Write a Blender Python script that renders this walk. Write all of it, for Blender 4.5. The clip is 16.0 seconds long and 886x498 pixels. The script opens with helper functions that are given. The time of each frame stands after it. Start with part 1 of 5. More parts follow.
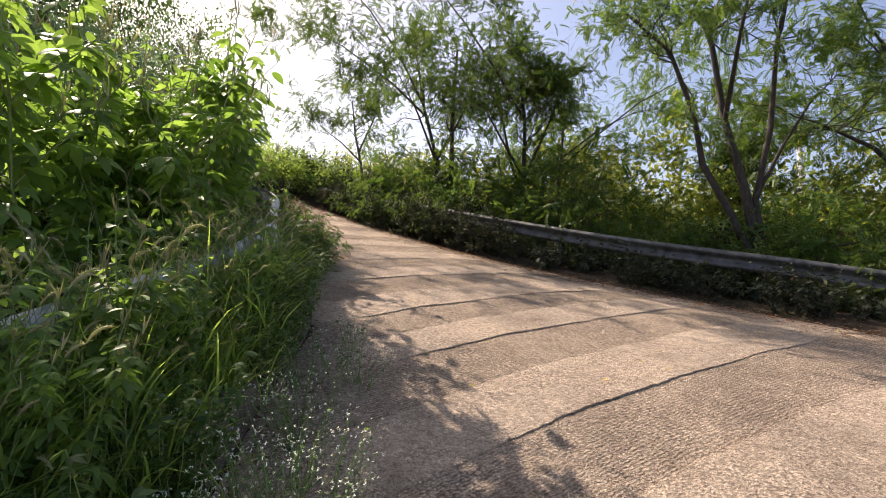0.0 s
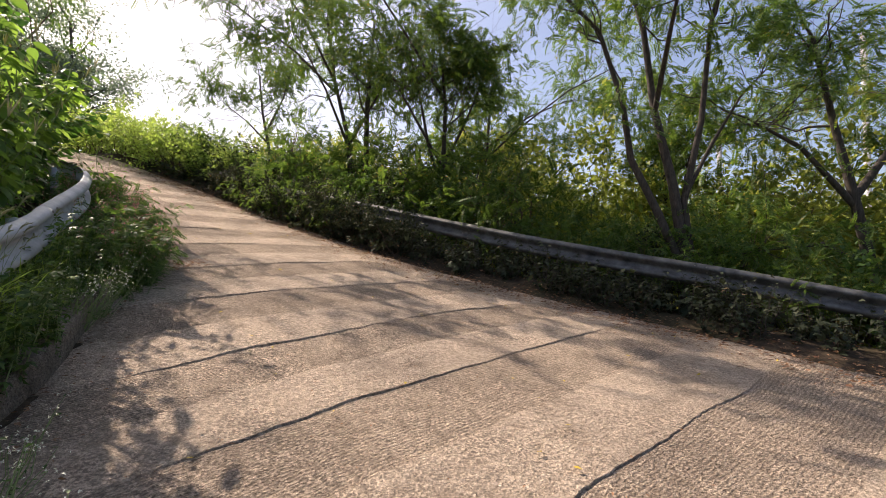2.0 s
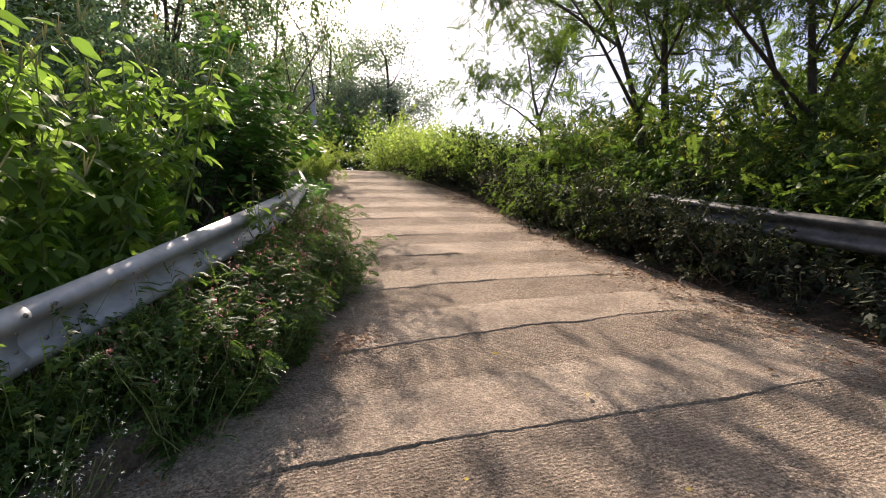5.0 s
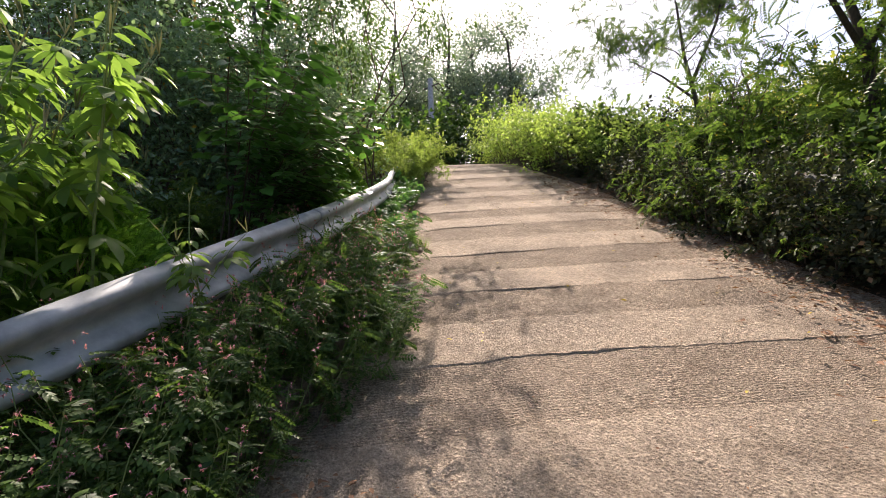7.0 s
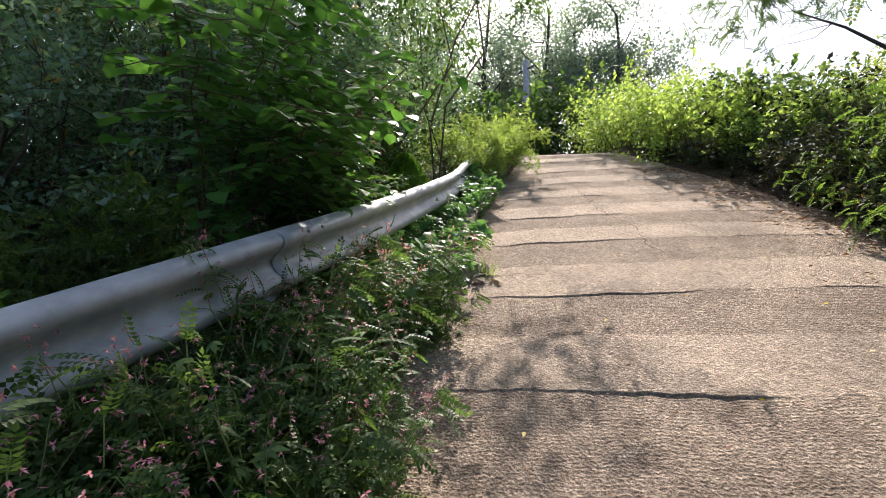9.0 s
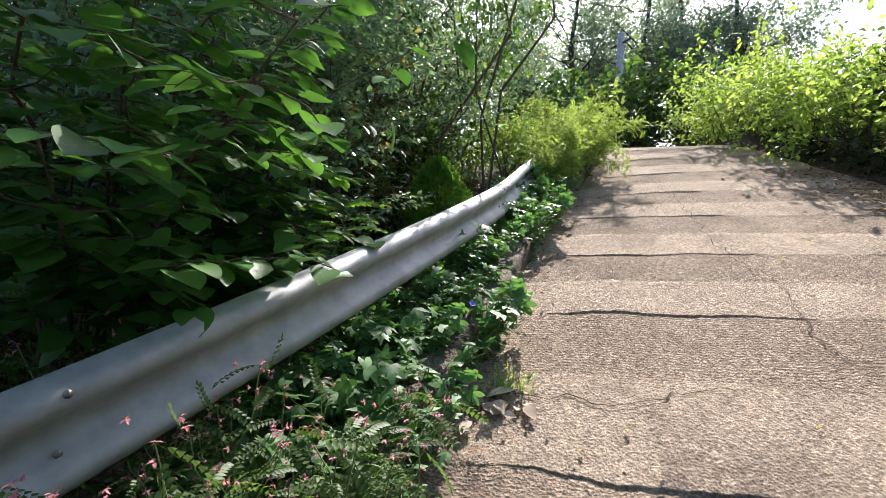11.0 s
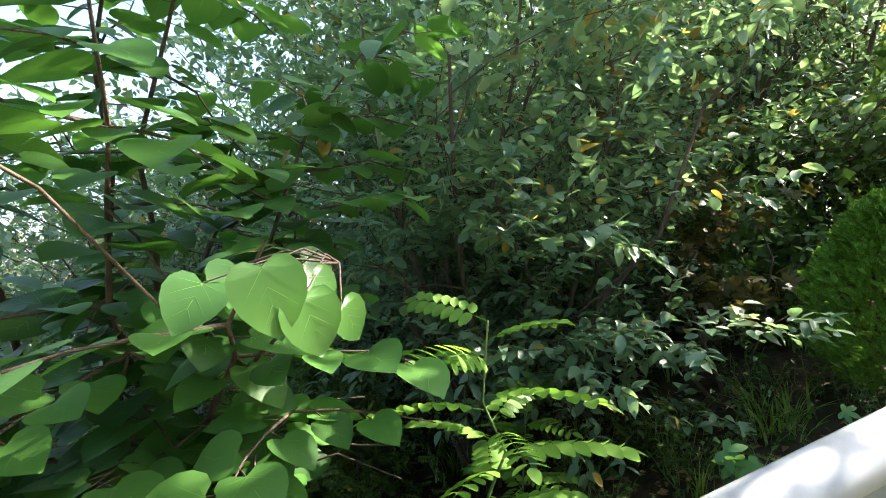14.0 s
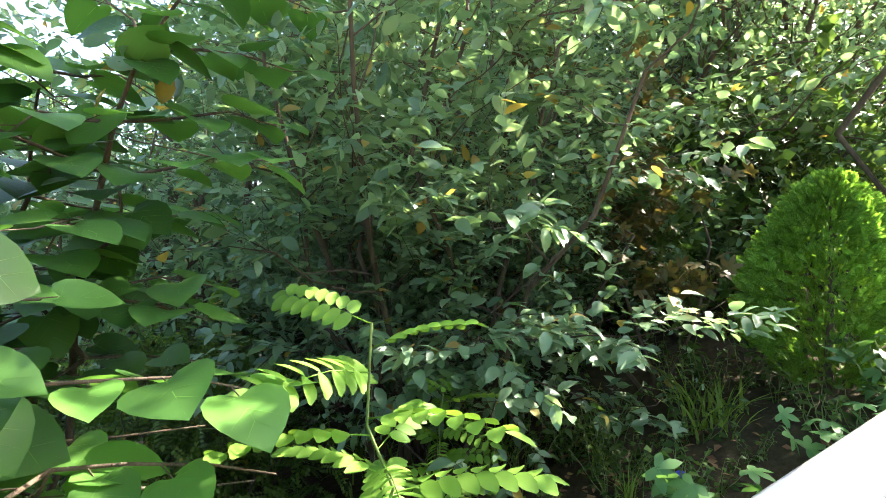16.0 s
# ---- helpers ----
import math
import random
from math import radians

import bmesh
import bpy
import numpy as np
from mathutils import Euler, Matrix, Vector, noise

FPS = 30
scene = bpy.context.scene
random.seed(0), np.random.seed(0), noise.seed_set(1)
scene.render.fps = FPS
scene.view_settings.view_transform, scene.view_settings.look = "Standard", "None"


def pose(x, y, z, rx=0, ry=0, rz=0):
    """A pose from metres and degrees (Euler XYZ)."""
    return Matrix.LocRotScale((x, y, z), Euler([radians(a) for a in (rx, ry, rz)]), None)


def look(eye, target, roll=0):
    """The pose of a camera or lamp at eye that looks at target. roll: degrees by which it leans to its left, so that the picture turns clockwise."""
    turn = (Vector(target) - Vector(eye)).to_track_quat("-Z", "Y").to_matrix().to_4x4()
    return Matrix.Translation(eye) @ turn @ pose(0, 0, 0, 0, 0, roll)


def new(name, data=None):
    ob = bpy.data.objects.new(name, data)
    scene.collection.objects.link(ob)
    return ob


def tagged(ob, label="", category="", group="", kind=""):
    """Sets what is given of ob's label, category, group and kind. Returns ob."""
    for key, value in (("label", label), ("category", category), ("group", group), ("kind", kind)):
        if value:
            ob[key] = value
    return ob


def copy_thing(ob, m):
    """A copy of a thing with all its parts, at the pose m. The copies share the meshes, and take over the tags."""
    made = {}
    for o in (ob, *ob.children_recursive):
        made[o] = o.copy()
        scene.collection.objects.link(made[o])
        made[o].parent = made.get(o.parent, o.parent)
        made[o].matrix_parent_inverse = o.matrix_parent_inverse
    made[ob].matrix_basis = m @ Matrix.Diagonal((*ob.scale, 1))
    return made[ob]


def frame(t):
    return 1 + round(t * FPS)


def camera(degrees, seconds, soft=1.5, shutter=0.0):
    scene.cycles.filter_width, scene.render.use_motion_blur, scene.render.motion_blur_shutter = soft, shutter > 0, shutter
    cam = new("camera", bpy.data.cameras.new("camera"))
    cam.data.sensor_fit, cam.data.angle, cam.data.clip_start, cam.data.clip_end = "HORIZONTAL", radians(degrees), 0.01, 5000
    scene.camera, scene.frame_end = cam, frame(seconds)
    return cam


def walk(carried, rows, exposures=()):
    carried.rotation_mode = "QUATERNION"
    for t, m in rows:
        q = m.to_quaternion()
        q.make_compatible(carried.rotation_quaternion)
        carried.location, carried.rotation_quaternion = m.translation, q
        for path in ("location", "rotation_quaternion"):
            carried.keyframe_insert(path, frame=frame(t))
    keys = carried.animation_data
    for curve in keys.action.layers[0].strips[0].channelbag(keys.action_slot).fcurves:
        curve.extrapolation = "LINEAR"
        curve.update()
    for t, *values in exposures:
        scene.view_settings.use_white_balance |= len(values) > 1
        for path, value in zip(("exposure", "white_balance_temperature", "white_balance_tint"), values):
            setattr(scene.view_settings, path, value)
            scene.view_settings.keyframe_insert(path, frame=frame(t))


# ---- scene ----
cam = camera(85.9, 16.0, 0.5)
PATH = [
    (0, (-0.294, 0.194, 0.835), (-0.513, 2.178, 0.972), 0.3),
    (0.5, (-0.138, 0.454, 0.928), (-0.253, 2.446, 1.065), 0.3),
    (1, (-0.029, 0.888, 1.046), (-0.054, 2.884, 1.167), 0.4),
    (1.5, (0.153, 1.262, 1.045), (0.202, 3.259, 1.148), 0.5),
    (2, (0.303, 1.701, 1.178), (0.344, 3.699, 1.267), 0.5),
    (2.5, (0.323, 2.156, 1.323), (0.226, 4.153, 1.394), 0.5),
    (3, (0.321, 2.774, 1.364), (0.01, 4.749, 1.419), 0.4),
    (3.5, (0.217, 3.328, 1.475), (-0.331, 5.251, 1.52), 0.2),
    (4, (0.147, 4.026, 1.635), (-0.665, 5.853, 1.682), -0.5),
    (4.2, (0.108, 4.274, 1.691), (-0.783, 6.064, 1.739), -0.6),
    (6.3, (-0.661, 6.435, 2.179), (-2.039, 7.884, 2.185), -1.8),
    (6.5, (-0.755, 6.628, 2.217), (-2.177, 8.034, 2.221), -1.8),
    (7, (-1.094, 7.194, 2.348), (-2.622, 8.484, 2.359), -1.9),
    (7.5, (-1.524, 7.567, 2.411), (-3.138, 8.747, 2.436), -1.7),
    (8, (-1.926, 7.946, 2.545), (-3.613, 9.02, 2.567), -1.7),
    (8.2, (-2.082, 8.136, 2.588), (-3.788, 9.181, 2.608), -1.7),
    (10.3, (-3.568, 9.567, 3.119), (-5.389, 10.388, 3.026), 2.0),
    (10.5, (-3.716, 9.709, 3.23), (-5.555, 10.489, 3.133), 1.8),
    (11, (-4.089, 10.056, 3.294), (-5.978, 10.705, 3.207), 1.4),
    (11.5, (-4.517, 10.364, 3.409), (-6.469, 10.789, 3.324), 0.9),
    (12, (-4.995, 10.684, 3.546), (-6.989, 10.812, 3.457), -0.2),
    (12.5, (-5.319, 11.026, 3.741), (-7.309, 10.823, 3.721), -1.0),
    (13, (-5.682, 11.177, 3.802), (-7.574, 10.529, 3.83), -1.7),
    (13.5, (-5.922, 11.223, 3.818), (-7.701, 10.311, 3.905), -1.8),
    (14, (-6.236, 11.073, 3.841), (-7.954, 10.049, 3.883), -1.7),
    (14.5, (-6.42, 11.051, 3.892), (-8.088, 9.948, 3.863), -1.5),
    (15, (-6.543, 11.005, 3.878), (-8.278, 10.013, 3.796), -1.2),
    (15.5, (-6.585, 11.047, 3.869), (-8.37, 10.147, 3.804), -1.0),
    (16, (-6.597, 11.059, 3.852), (-8.413, 10.224, 3.795), -1.0),
]
walk(cam, [(t, look(eye, target, roll)) for t, eye, target, roll in PATH],
     exposures=[(0, 0.84, 6800, 20), (1.5, 0.74, 6800, 20), (8.0, 0.9, 6350, 18), (10.5, 1.2, 5900, 15), (11.0, 1.15, 5900, 15), (11.6, 0.95, 6050, 13), (12.0, 1.05, 6200, 12), (12.8, 1.75, 6250, 10), (13.6, 2.35, 6200, 9), (14.5, 2.75, 6500, 10), (16.0, 3.35, 6550, 11)])

# ---------------------------------------------------------------- sky and sun
SUN_AZ, SUN_EL = 53.0, 42.5          # degrees to the left of +y, and above the horizon
world = bpy.data.worlds.new("sky")
world.use_nodes = True
scene.world = world
wn = world.node_tree.nodes
sky = wn.new("ShaderNodeTexSky")
sky.sky_type, sky.sun_disc = "NISHITA", False
sky.sun_elevation, sky.sun_rotation = radians(SUN_EL), radians(-SUN_AZ)
sky.air_density, sky.dust_density, sky.ozone_density = 1.0, 3.0, 1.0
wn["Background"].inputs["Strength"].default_value = 0.12
world.node_tree.links.new(sky.outputs["Color"], wn["Background"].inputs["Color"])
sun_data = bpy.data.lights.new("sun", "SUN")
sun_data.energy, sun_data.angle, sun_data.color = 5.0, radians(0.53), (1.0, 0.90, 0.77)
sun = new("sun", sun_data)
sun_dir = Vector((-math.sin(radians(SUN_AZ)) * math.cos(radians(SUN_EL)), math.cos(radians(SUN_AZ)) * math.cos(radians(SUN_EL)), math.sin(radians(SUN_EL))))
sun.matrix_world = Matrix.Translation((0, 0, 30)) @ sun_dir.to_track_quat("Z", "Y").to_matrix().to_4x4()


# ---------------------------------------------------------------- materials
def material(name):
    m = bpy.data.materials.new(name)
    m.use_nodes = True
    n, l = m.node_tree.nodes, m.node_tree.links
    return m, n, l, n["Principled BSDF"]


def ramp(n, l, source, stops):
    r = n.new("ShaderNodeValToRGB")
    while len(r.color_ramp.elements) < len(stops):
        r.color_ramp.elements.new(0.5)
    for e, (p, c) in zip(r.color_ramp.elements, stops):
        e.position, e.color = p, (*c, 1)
    l.new(source, r.inputs["Fac"])
    return r.outputs["Color"]


def noise_tex(n, l, scale, detail=6.0, rough=0.6, coord=None, kind="Object"):
    if coord is None:
        coord = n.new("ShaderNodeTexCoord").outputs[kind]
    t = n.new("ShaderNodeTexNoise")
    t.inputs["Scale"].default_value, t.inputs["Detail"].default_value, t.inputs["Roughness"].default_value = scale, detail, rough
    l.new(coord, t.inputs["Vector"])
    return t.outputs["Fac"]


def mixed(n, l, fac, a, b, mode="MIX"):
    x = n.new("ShaderNodeMix")
    x.data_type, x.blend_type = "RGBA", mode
    for socket, v in ((x.inputs[0], fac), (x.inputs[6], a), (x.inputs[7], b)):
        if isinstance(v, (int, float)):
            socket.default_value = v
        elif isinstance(v, tuple):
            socket.default_value = (*v, 1)
        else:
            l.new(v, socket)
    return x.outputs[2]


def bump(n, l, height, strength, distance, before=None):
    b = n.new("ShaderNodeBump")
    b.inputs["Strength"].default_value, b.inputs["Distance"].default_value = strength, distance
    l.new(height, b.inputs["Height"])
    if before is not None:
        l.new(before, b.inputs["Normal"])
    return b.outputs["Normal"]


def leaf_material(name, dark, light, glow=0.4, rough=0.5, spec=0.35, dry=None):
    """Leaves: two tones picked per leaf, light passing through them, a faint sheen."""
    m, n, l, p = material(name)
    geo = n.new("ShaderNodeNewGeometry")
    info = n.new("ShaderNodeObjectInfo")
    stops = [(0.0, dark), (0.75, light), (1.0, tuple(min(1, c * 1.25) for c in light))]
    if dry:
        stops = [(0.0, dark), (0.7, light), (0.968, light), (0.98, dry), (1.0, dry)]
    col = ramp(n, l, geo.outputs["Random Per Island"], stops)
    blotch = noise_tex(n, l, 9.0, 3.0)
    h = n.new("ShaderNodeHueSaturation")
    l.new(col, h.inputs["Color"])
    v = n.new("ShaderNodeMapRange")
    v.inputs["To Min"].default_value, v.inputs["To Max"].default_value = 0.8, 1.2
    l.new(info.outputs["Random"], v.inputs["Value"])
    l.new(v.outputs["Result"], h.inputs["Value"])
    l.new(h.outputs["Color"], p.inputs["Base Color"])
    p.inputs["Roughness"].default_value = rough
    p.inputs["Specular IOR Level"].default_value = spec
    l.new(bump(n, l, blotch, 0.25, 0.01), p.inputs["Normal"])
    t = n.new("ShaderNodeBsdfTranslucent")
    warm = mixed(n, l, 1.0, h.outputs["Color"], (1.42, 1.42, 0.80), "MULTIPLY")
    l.new(warm, t.inputs["Color"])
    s = n.new("ShaderNodeMixShader")
    s.inputs["Fac"].default_value = glow
    l.new(p.outputs["BSDF"], s.inputs[1])
    l.new(t.outputs["BSDF"], s.inputs[2])
    l.new(s.outputs["Shader"], n["Material Output"].inputs["Surface"])
    return m


def bark_material(name, dark, light):
    m, n, l, p = material(name)
    c = n.new("ShaderNodeTexCoord")
    mp = n.new("ShaderNodeMapping")
    mp.inputs["Scale"].default_value = (1, 1, 0.25)
    l.new(c.outputs["Object"], mp.inputs["Vector"])
    f = noise_tex(n, l, 26.0, 8.0, 0.7, mp.outputs["Vector"])
    l.new(ramp(n, l, f, [(0.3, dark), (0.7, light)]), p.inputs["Base Color"])
    p.inputs["Roughness"].default_value = 0.9
    l.new(bump(n, l, f, 0.8, 0.02), p.inputs["Normal"])
    return m


def concrete_material(name, low, high, ribbed=False, stain=(0.16, 0.13, 0.11)):
    m, n, l, p = material(name)
    obj = n.new("ShaderNodeTexCoord")
    big = noise_tex(n, l, 0.9, 5.0, 0.6, obj.outputs["Object"])
    mid = noise_tex(n, l, 7.0, 10.0, 0.78, obj.outputs["Object"])
    grit = noise_tex(n, l, 30.0, 6.0, 0.75, obj.outputs["Object"])
    fine = noise_tex(n, l, 85.0, 4.0, 0.7, obj.outputs["Object"])
    col = ramp(n, l, mid, [(0.28, low), (0.72, high)])
    col = mixed(n, l, ramp(n, l, big, [(0.45, (0, 0, 0)), (0.75, (0.55, 0.55, 0.55))]), col, stain)
    vor = n.new("ShaderNodeTexVoronoi")
    vor.inputs["Scale"].default_value = 60.0
    l.new(obj.outputs["Object"], vor.inputs["Vector"])
    speck = ramp(n, l, vor.outputs["Distance"], [(0.08, (0.62, 0.62, 0.62)), (0.35, (1.06, 1.04, 1.0))])
    col = mixed(n, l, 0.8, col, speck, "MULTIPLY")
    col = mixed(n, l, 0.7, col, ramp(n, l, fine, [(0.3, (0.6, 0.58, 0.56)), (0.65, (1.1, 1.1, 1.1))]), "MULTIPLY")
    col = mixed(n, l, 0.75, col, ramp(n, l, grit, [(0.36, (0.42, 0.40, 0.38)), (0.58, (1.15, 1.14, 1.13))]), "MULTIPLY")
    scuff = noise_tex(n, l, 3.2, 9.0, 0.72, obj.outputs["Object"])
    col = mixed(n, l, 0.8, col, ramp(n, l, scuff, [(0.34, (0.62, 0.60, 0.58)), (0.5, (1.0, 1.0, 1.0)), (0.68, (1.12, 1.12, 1.12))]), "MULTIPLY")
    worn = noise_tex(n, l, 1.6, 6.0, 0.7, obj.outputs["Object"])
    pits = noise_tex(n, l, 48.0, 3.0, 0.6, obj.outputs["Object"])
    pit_mask = mixed(n, l, 1.0, ramp(n, l, pits, [(0.47, (0, 0, 0)), (0.56, (1, 1, 1))]), ramp(n, l, worn, [(0.42, (0.12, 0.12, 0.12)), (0.6, (0.8, 0.8, 0.8))]), "MULTIPLY")
    col = mixed(n, l, pit_mask, col, (0.20, 0.155, 0.115))
    nrm = bump(n, l, grit, 1.0, 0.03, bump(n, l, mid, 0.7, 0.05))
    if ribbed:
        uv = n.new("ShaderNodeUVMap")
        w = n.new("ShaderNodeTexWave")
        w.wave_type, w.bands_direction = "BANDS", "Y"
        w.inputs["Scale"].default_value = 11.5
        w.inputs["Distortion"].default_value = 6.0
        w.inputs["Detail"].default_value = 4.0
        w.inputs["Detail Scale"].default_value = 5.0
        l.new(uv.outputs["UV"], w.inputs["Vector"])
        col = mixed(n, l, 0.75, col, ramp(n, l, w.outputs["Fac"], [(0.05, (0.60, 0.58, 0.56)), (0.45, (1.14, 1.13, 1.12))]), "MULTIPLY")
        nrm = bump(n, l, w.outputs["Fac"], 1.0, 0.016, nrm)
    nrm = bump(n, l, vor.outputs["Distance"], 0.8, 0.014, nrm)
    nrm = bump(n, l, fine, 0.7, 0.006, nrm)
    l.new(col, p.inputs["Base Color"])
    l.new(nrm, p.inputs["Normal"])
    p.inputs["Roughness"].default_value = 0.92
    p.inputs["Specular IOR Level"].default_value = 0.25
    return m


def plain_material(name, low, high, rough=0.7, scale=20.0, metal=0.0, depth=0.004, spec=0.5):
    m, n, l, p = material(name)
    f = noise_tex(n, l, scale, 6.0, 0.65)
    l.new(ramp(n, l, f, [(0.3, low), (0.7, high)]), p.inputs["Base Color"])
    p.inputs["Roughness"].default_value, p.inputs["Metallic"].default_value = rough, metal
    p.inputs["Specular IOR Level"].default_value = spec
    l.new(bump(n, l, f, 0.4, depth), p.inputs["Normal"])
    return m


SMOOTH = concrete_material("worn_concrete", (0.55, 0.44, 0.335), (0.81, 0.68, 0.53))
RIBBED = concrete_material("ribbed_concrete", (0.51, 0.408, 0.31), (0.77, 0.645, 0.505), ribbed=True)
KERB = concrete_material("kerb_concrete", (0.22, 0.19, 0.15), (0.42, 0.37, 0.30), stain=(0.10, 0.09, 0.07))
SOIL = plain_material("soil_and_litter", (0.030, 0.022, 0.015), (0.11, 0.08, 0.05), 0.95, 14.0, depth=0.03, spec=0.15)
def ground_material():
    """Dark soil with litter, under patches of low green growth."""
    m, n, l, p = material("soil_and_grass")
    fine, patch = noise_tex(n, l, 14.0, 8.0, 0.7), noise_tex(n, l, 0.35, 6.0, 0.7)
    soil = ramp(n, l, fine, [(0.3, (0.030, 0.022, 0.015)), (0.7, (0.11, 0.08, 0.05))])
    grass = ramp(n, l, fine, [(0.3, (0.02, 0.03, 0.010)), (0.7, (0.06, 0.075, 0.025))])
    l.new(mixed(n, l, ramp(n, l, patch, [(0.5, (0.0, 0.0, 0.0)), (0.72, (0.7, 0.7, 0.7))]), soil, grass), p.inputs["Base Color"])
    p.inputs["Roughness"].default_value, p.inputs["Specular IOR Level"].default_value = 0.95, 0.15
    l.new(bump(n, l, fine, 0.8, 0.03), p.inputs["Normal"])
    return m


GROUND = ground_material()
STEEL = plain_material("galvanised_steel", (0.28, 0.29, 0.295), (0.52, 0.53, 0.535), 0.5, 5.0, 0.2, 0.001)
# weathered grey, darkened further to hold the tree shade on the right-hand rail
OLD_SHADED_STEEL = plain_material("weathered_shaded_steel", (0.05, 0.05, 0.048), (0.19, 0.19, 0.185), 0.6, 6.0, 0.5, 0.001)
BOLT = plain_material("dark_bolt_steel", (0.20, 0.19, 0.18), (0.36, 0.34, 0.32), 0.5, 40.0, 0.8, 0.001)
BARK = bark_material("locust_bark", (0.025, 0.020, 0.016), (0.10, 0.082, 0.065))
TWIG = bark_material("shrub_bark", (0.06, 0.042, 0.03), (0.17, 0.12, 0.085))
STALK = plain_material("green_stalk", (0.14, 0.20, 0.06), (0.26, 0.33, 0.12), 0.6, 30.0)
LOCUST = leaf_material("locust_leaf", (0.048, 0.096, 0.022), (0.125, 0.200, 0.045), 0.44, dry=(0.30, 0.26, 0.05))
RAG = leaf_material("ragweed_leaf", (0.105, 0.190, 0.044), (0.210, 0.325, 0.080), 0.55)
VERGE = leaf_material("verge_leaf", (0.042, 0.090, 0.022), (0.110, 0.185, 0.048), 0.45)
# dull dried green, its colour darkened further for the shade on the verge
DULL_SHADED = leaf_material("dull_shaded_verge_leaf", (0.020, 0.030, 0.016), (0.062, 0.074, 0.039), 0.15, 0.7, 0.2, dry=(0.20, 0.13, 0.07))
HOP = leaf_material("vine_leaf", (0.065, 0.163, 0.057), (0.130, 0.260, 0.082), 0.32)
SILVER = leaf_material("silverberry_leaf", (0.090, 0.165, 0.100), (0.205, 0.305, 0.185), 0.42, 0.36, 0.55, dry=(0.35, 0.24, 0.06))
HEART = leaf_material("redbud_leaf", (0.046, 0.125, 0.028), (0.095, 0.220, 0.045), 0.38, 0.4, 0.4)
SHADE = leaf_material("shade_tree_leaf", (0.034, 0.072, 0.024), (0.085, 0.150, 0.042), 0.30, 0.45, 0.4)
VEIN = leaf_material("leaf_vein", (0.070, 0.165, 0.038), (0.13, 0.265, 0.06), 0.38, 0.4, 0.4)
RUST = leaf_material("maple_leaf", (0.055, 0.070, 0.024), (0.13, 0.095, 0.032), 0.35)
SPROUT = leaf_material("sapling_leaf", (0.150, 0.300, 0.044), (0.235, 0.410, 0.070), 0.40)
THUJA = leaf_material("arborvitae_spray", (0.115, 0.245, 0.032), (0.225, 0.400, 0.066), 0.46, 0.6)
MOUND = leaf_material("kudzu_leaf", (0.150, 0.235, 0.058), (0.300, 0.390, 0.111), 0.52)
# haze of the distance is mixed into this leaf colour, paler and bluer
HAZED = leaf_material("hazed_far_leaf", (0.145, 0.205, 0.200), (0.250, 0.320, 0.285), 0.52)
MEADOW = leaf_material("hill_scrub_leaf", (0.150, 0.195, 0.045), (0.310, 0.335, 0.085), 0.52)
BLADE = leaf_material("grass_blade", (0.160, 0.265, 0.056), (0.320, 0.440, 0.120), 0.62, dry=(0.38, 0.30, 0.14))
SEED = leaf_material("foxtail_bristle", (0.220, 0.250, 0.104), (0.420, 0.400, 0.260), 0.45)
LITTER = leaf_material("dead_leaf", (0.15, 0.070, 0.040), (0.32, 0.18, 0.10), 0.15, 0.8)
YELLOW = leaf_material("yellow_leaf", (0.450, 0.330, 0.040), (0.600, 0.450, 0.080), 0.3)
PALE = leaf_material("bleached_leaf", (0.360, 0.290, 0.220), (0.500, 0.420, 0.340), 0.2, 0.8)
BLUE = leaf_material("morning_glory_petal", (0.100, 0.110, 0.806), (0.160, 0.190, 1.040), 0.3)
PINK = leaf_material("indigo_flower", (0.450, 0.160, 0.220), (0.620, 0.280, 0.340), 0.3)
WHITE = leaf_material("daisy_petal", (0.700, 0.700, 0.600), (0.800, 0.800, 0.740), 0.25)
POLE = plain_material("pole_concrete", (0.30, 0.29, 0.28), (0.50, 0.48, 0.46), 0.85, 8.0)
BRIDGE = plain_material("bridge_concrete", (0.30, 0.30, 0.30), (0.48, 0.48, 0.47), 0.9, 1.5)
HOUSE = plain_material("pale_cladding", (0.62, 0.52, 0.52), (0.75, 0.66, 0.66), 0.7, 0.6)
RED = plain_material("red_marker", (0.50, 0.07, 0.03), (0.60, 0.10, 0.05), 0.6, 20.0)
GLASS = plain_material("dark_window", (0.03, 0.04, 0.05), (0.05, 0.06, 0.07), 0.15, 3.0)


# ---------------------------------------------------------------- the ground's height
SURF = (1.230, -0.1325, 0.1927, 0.0005, -0.0148, -0.0055)


def slope_height(x, y):
    """The hillside on which the road lies, flattening at the crest."""
    xc, yc = np.clip(x, -15.0, 9.0), np.clip(y, -3.0, 21.0)
    u, v = xc + 3, yc - 8
    a, b, c, d, e, f = SURF
    z = a + b * u + c * v + d * u * u + e * u * v + f * v * v
    return -0.25 * np.logaddexp(-z / 0.25, -5.42 / 0.25)


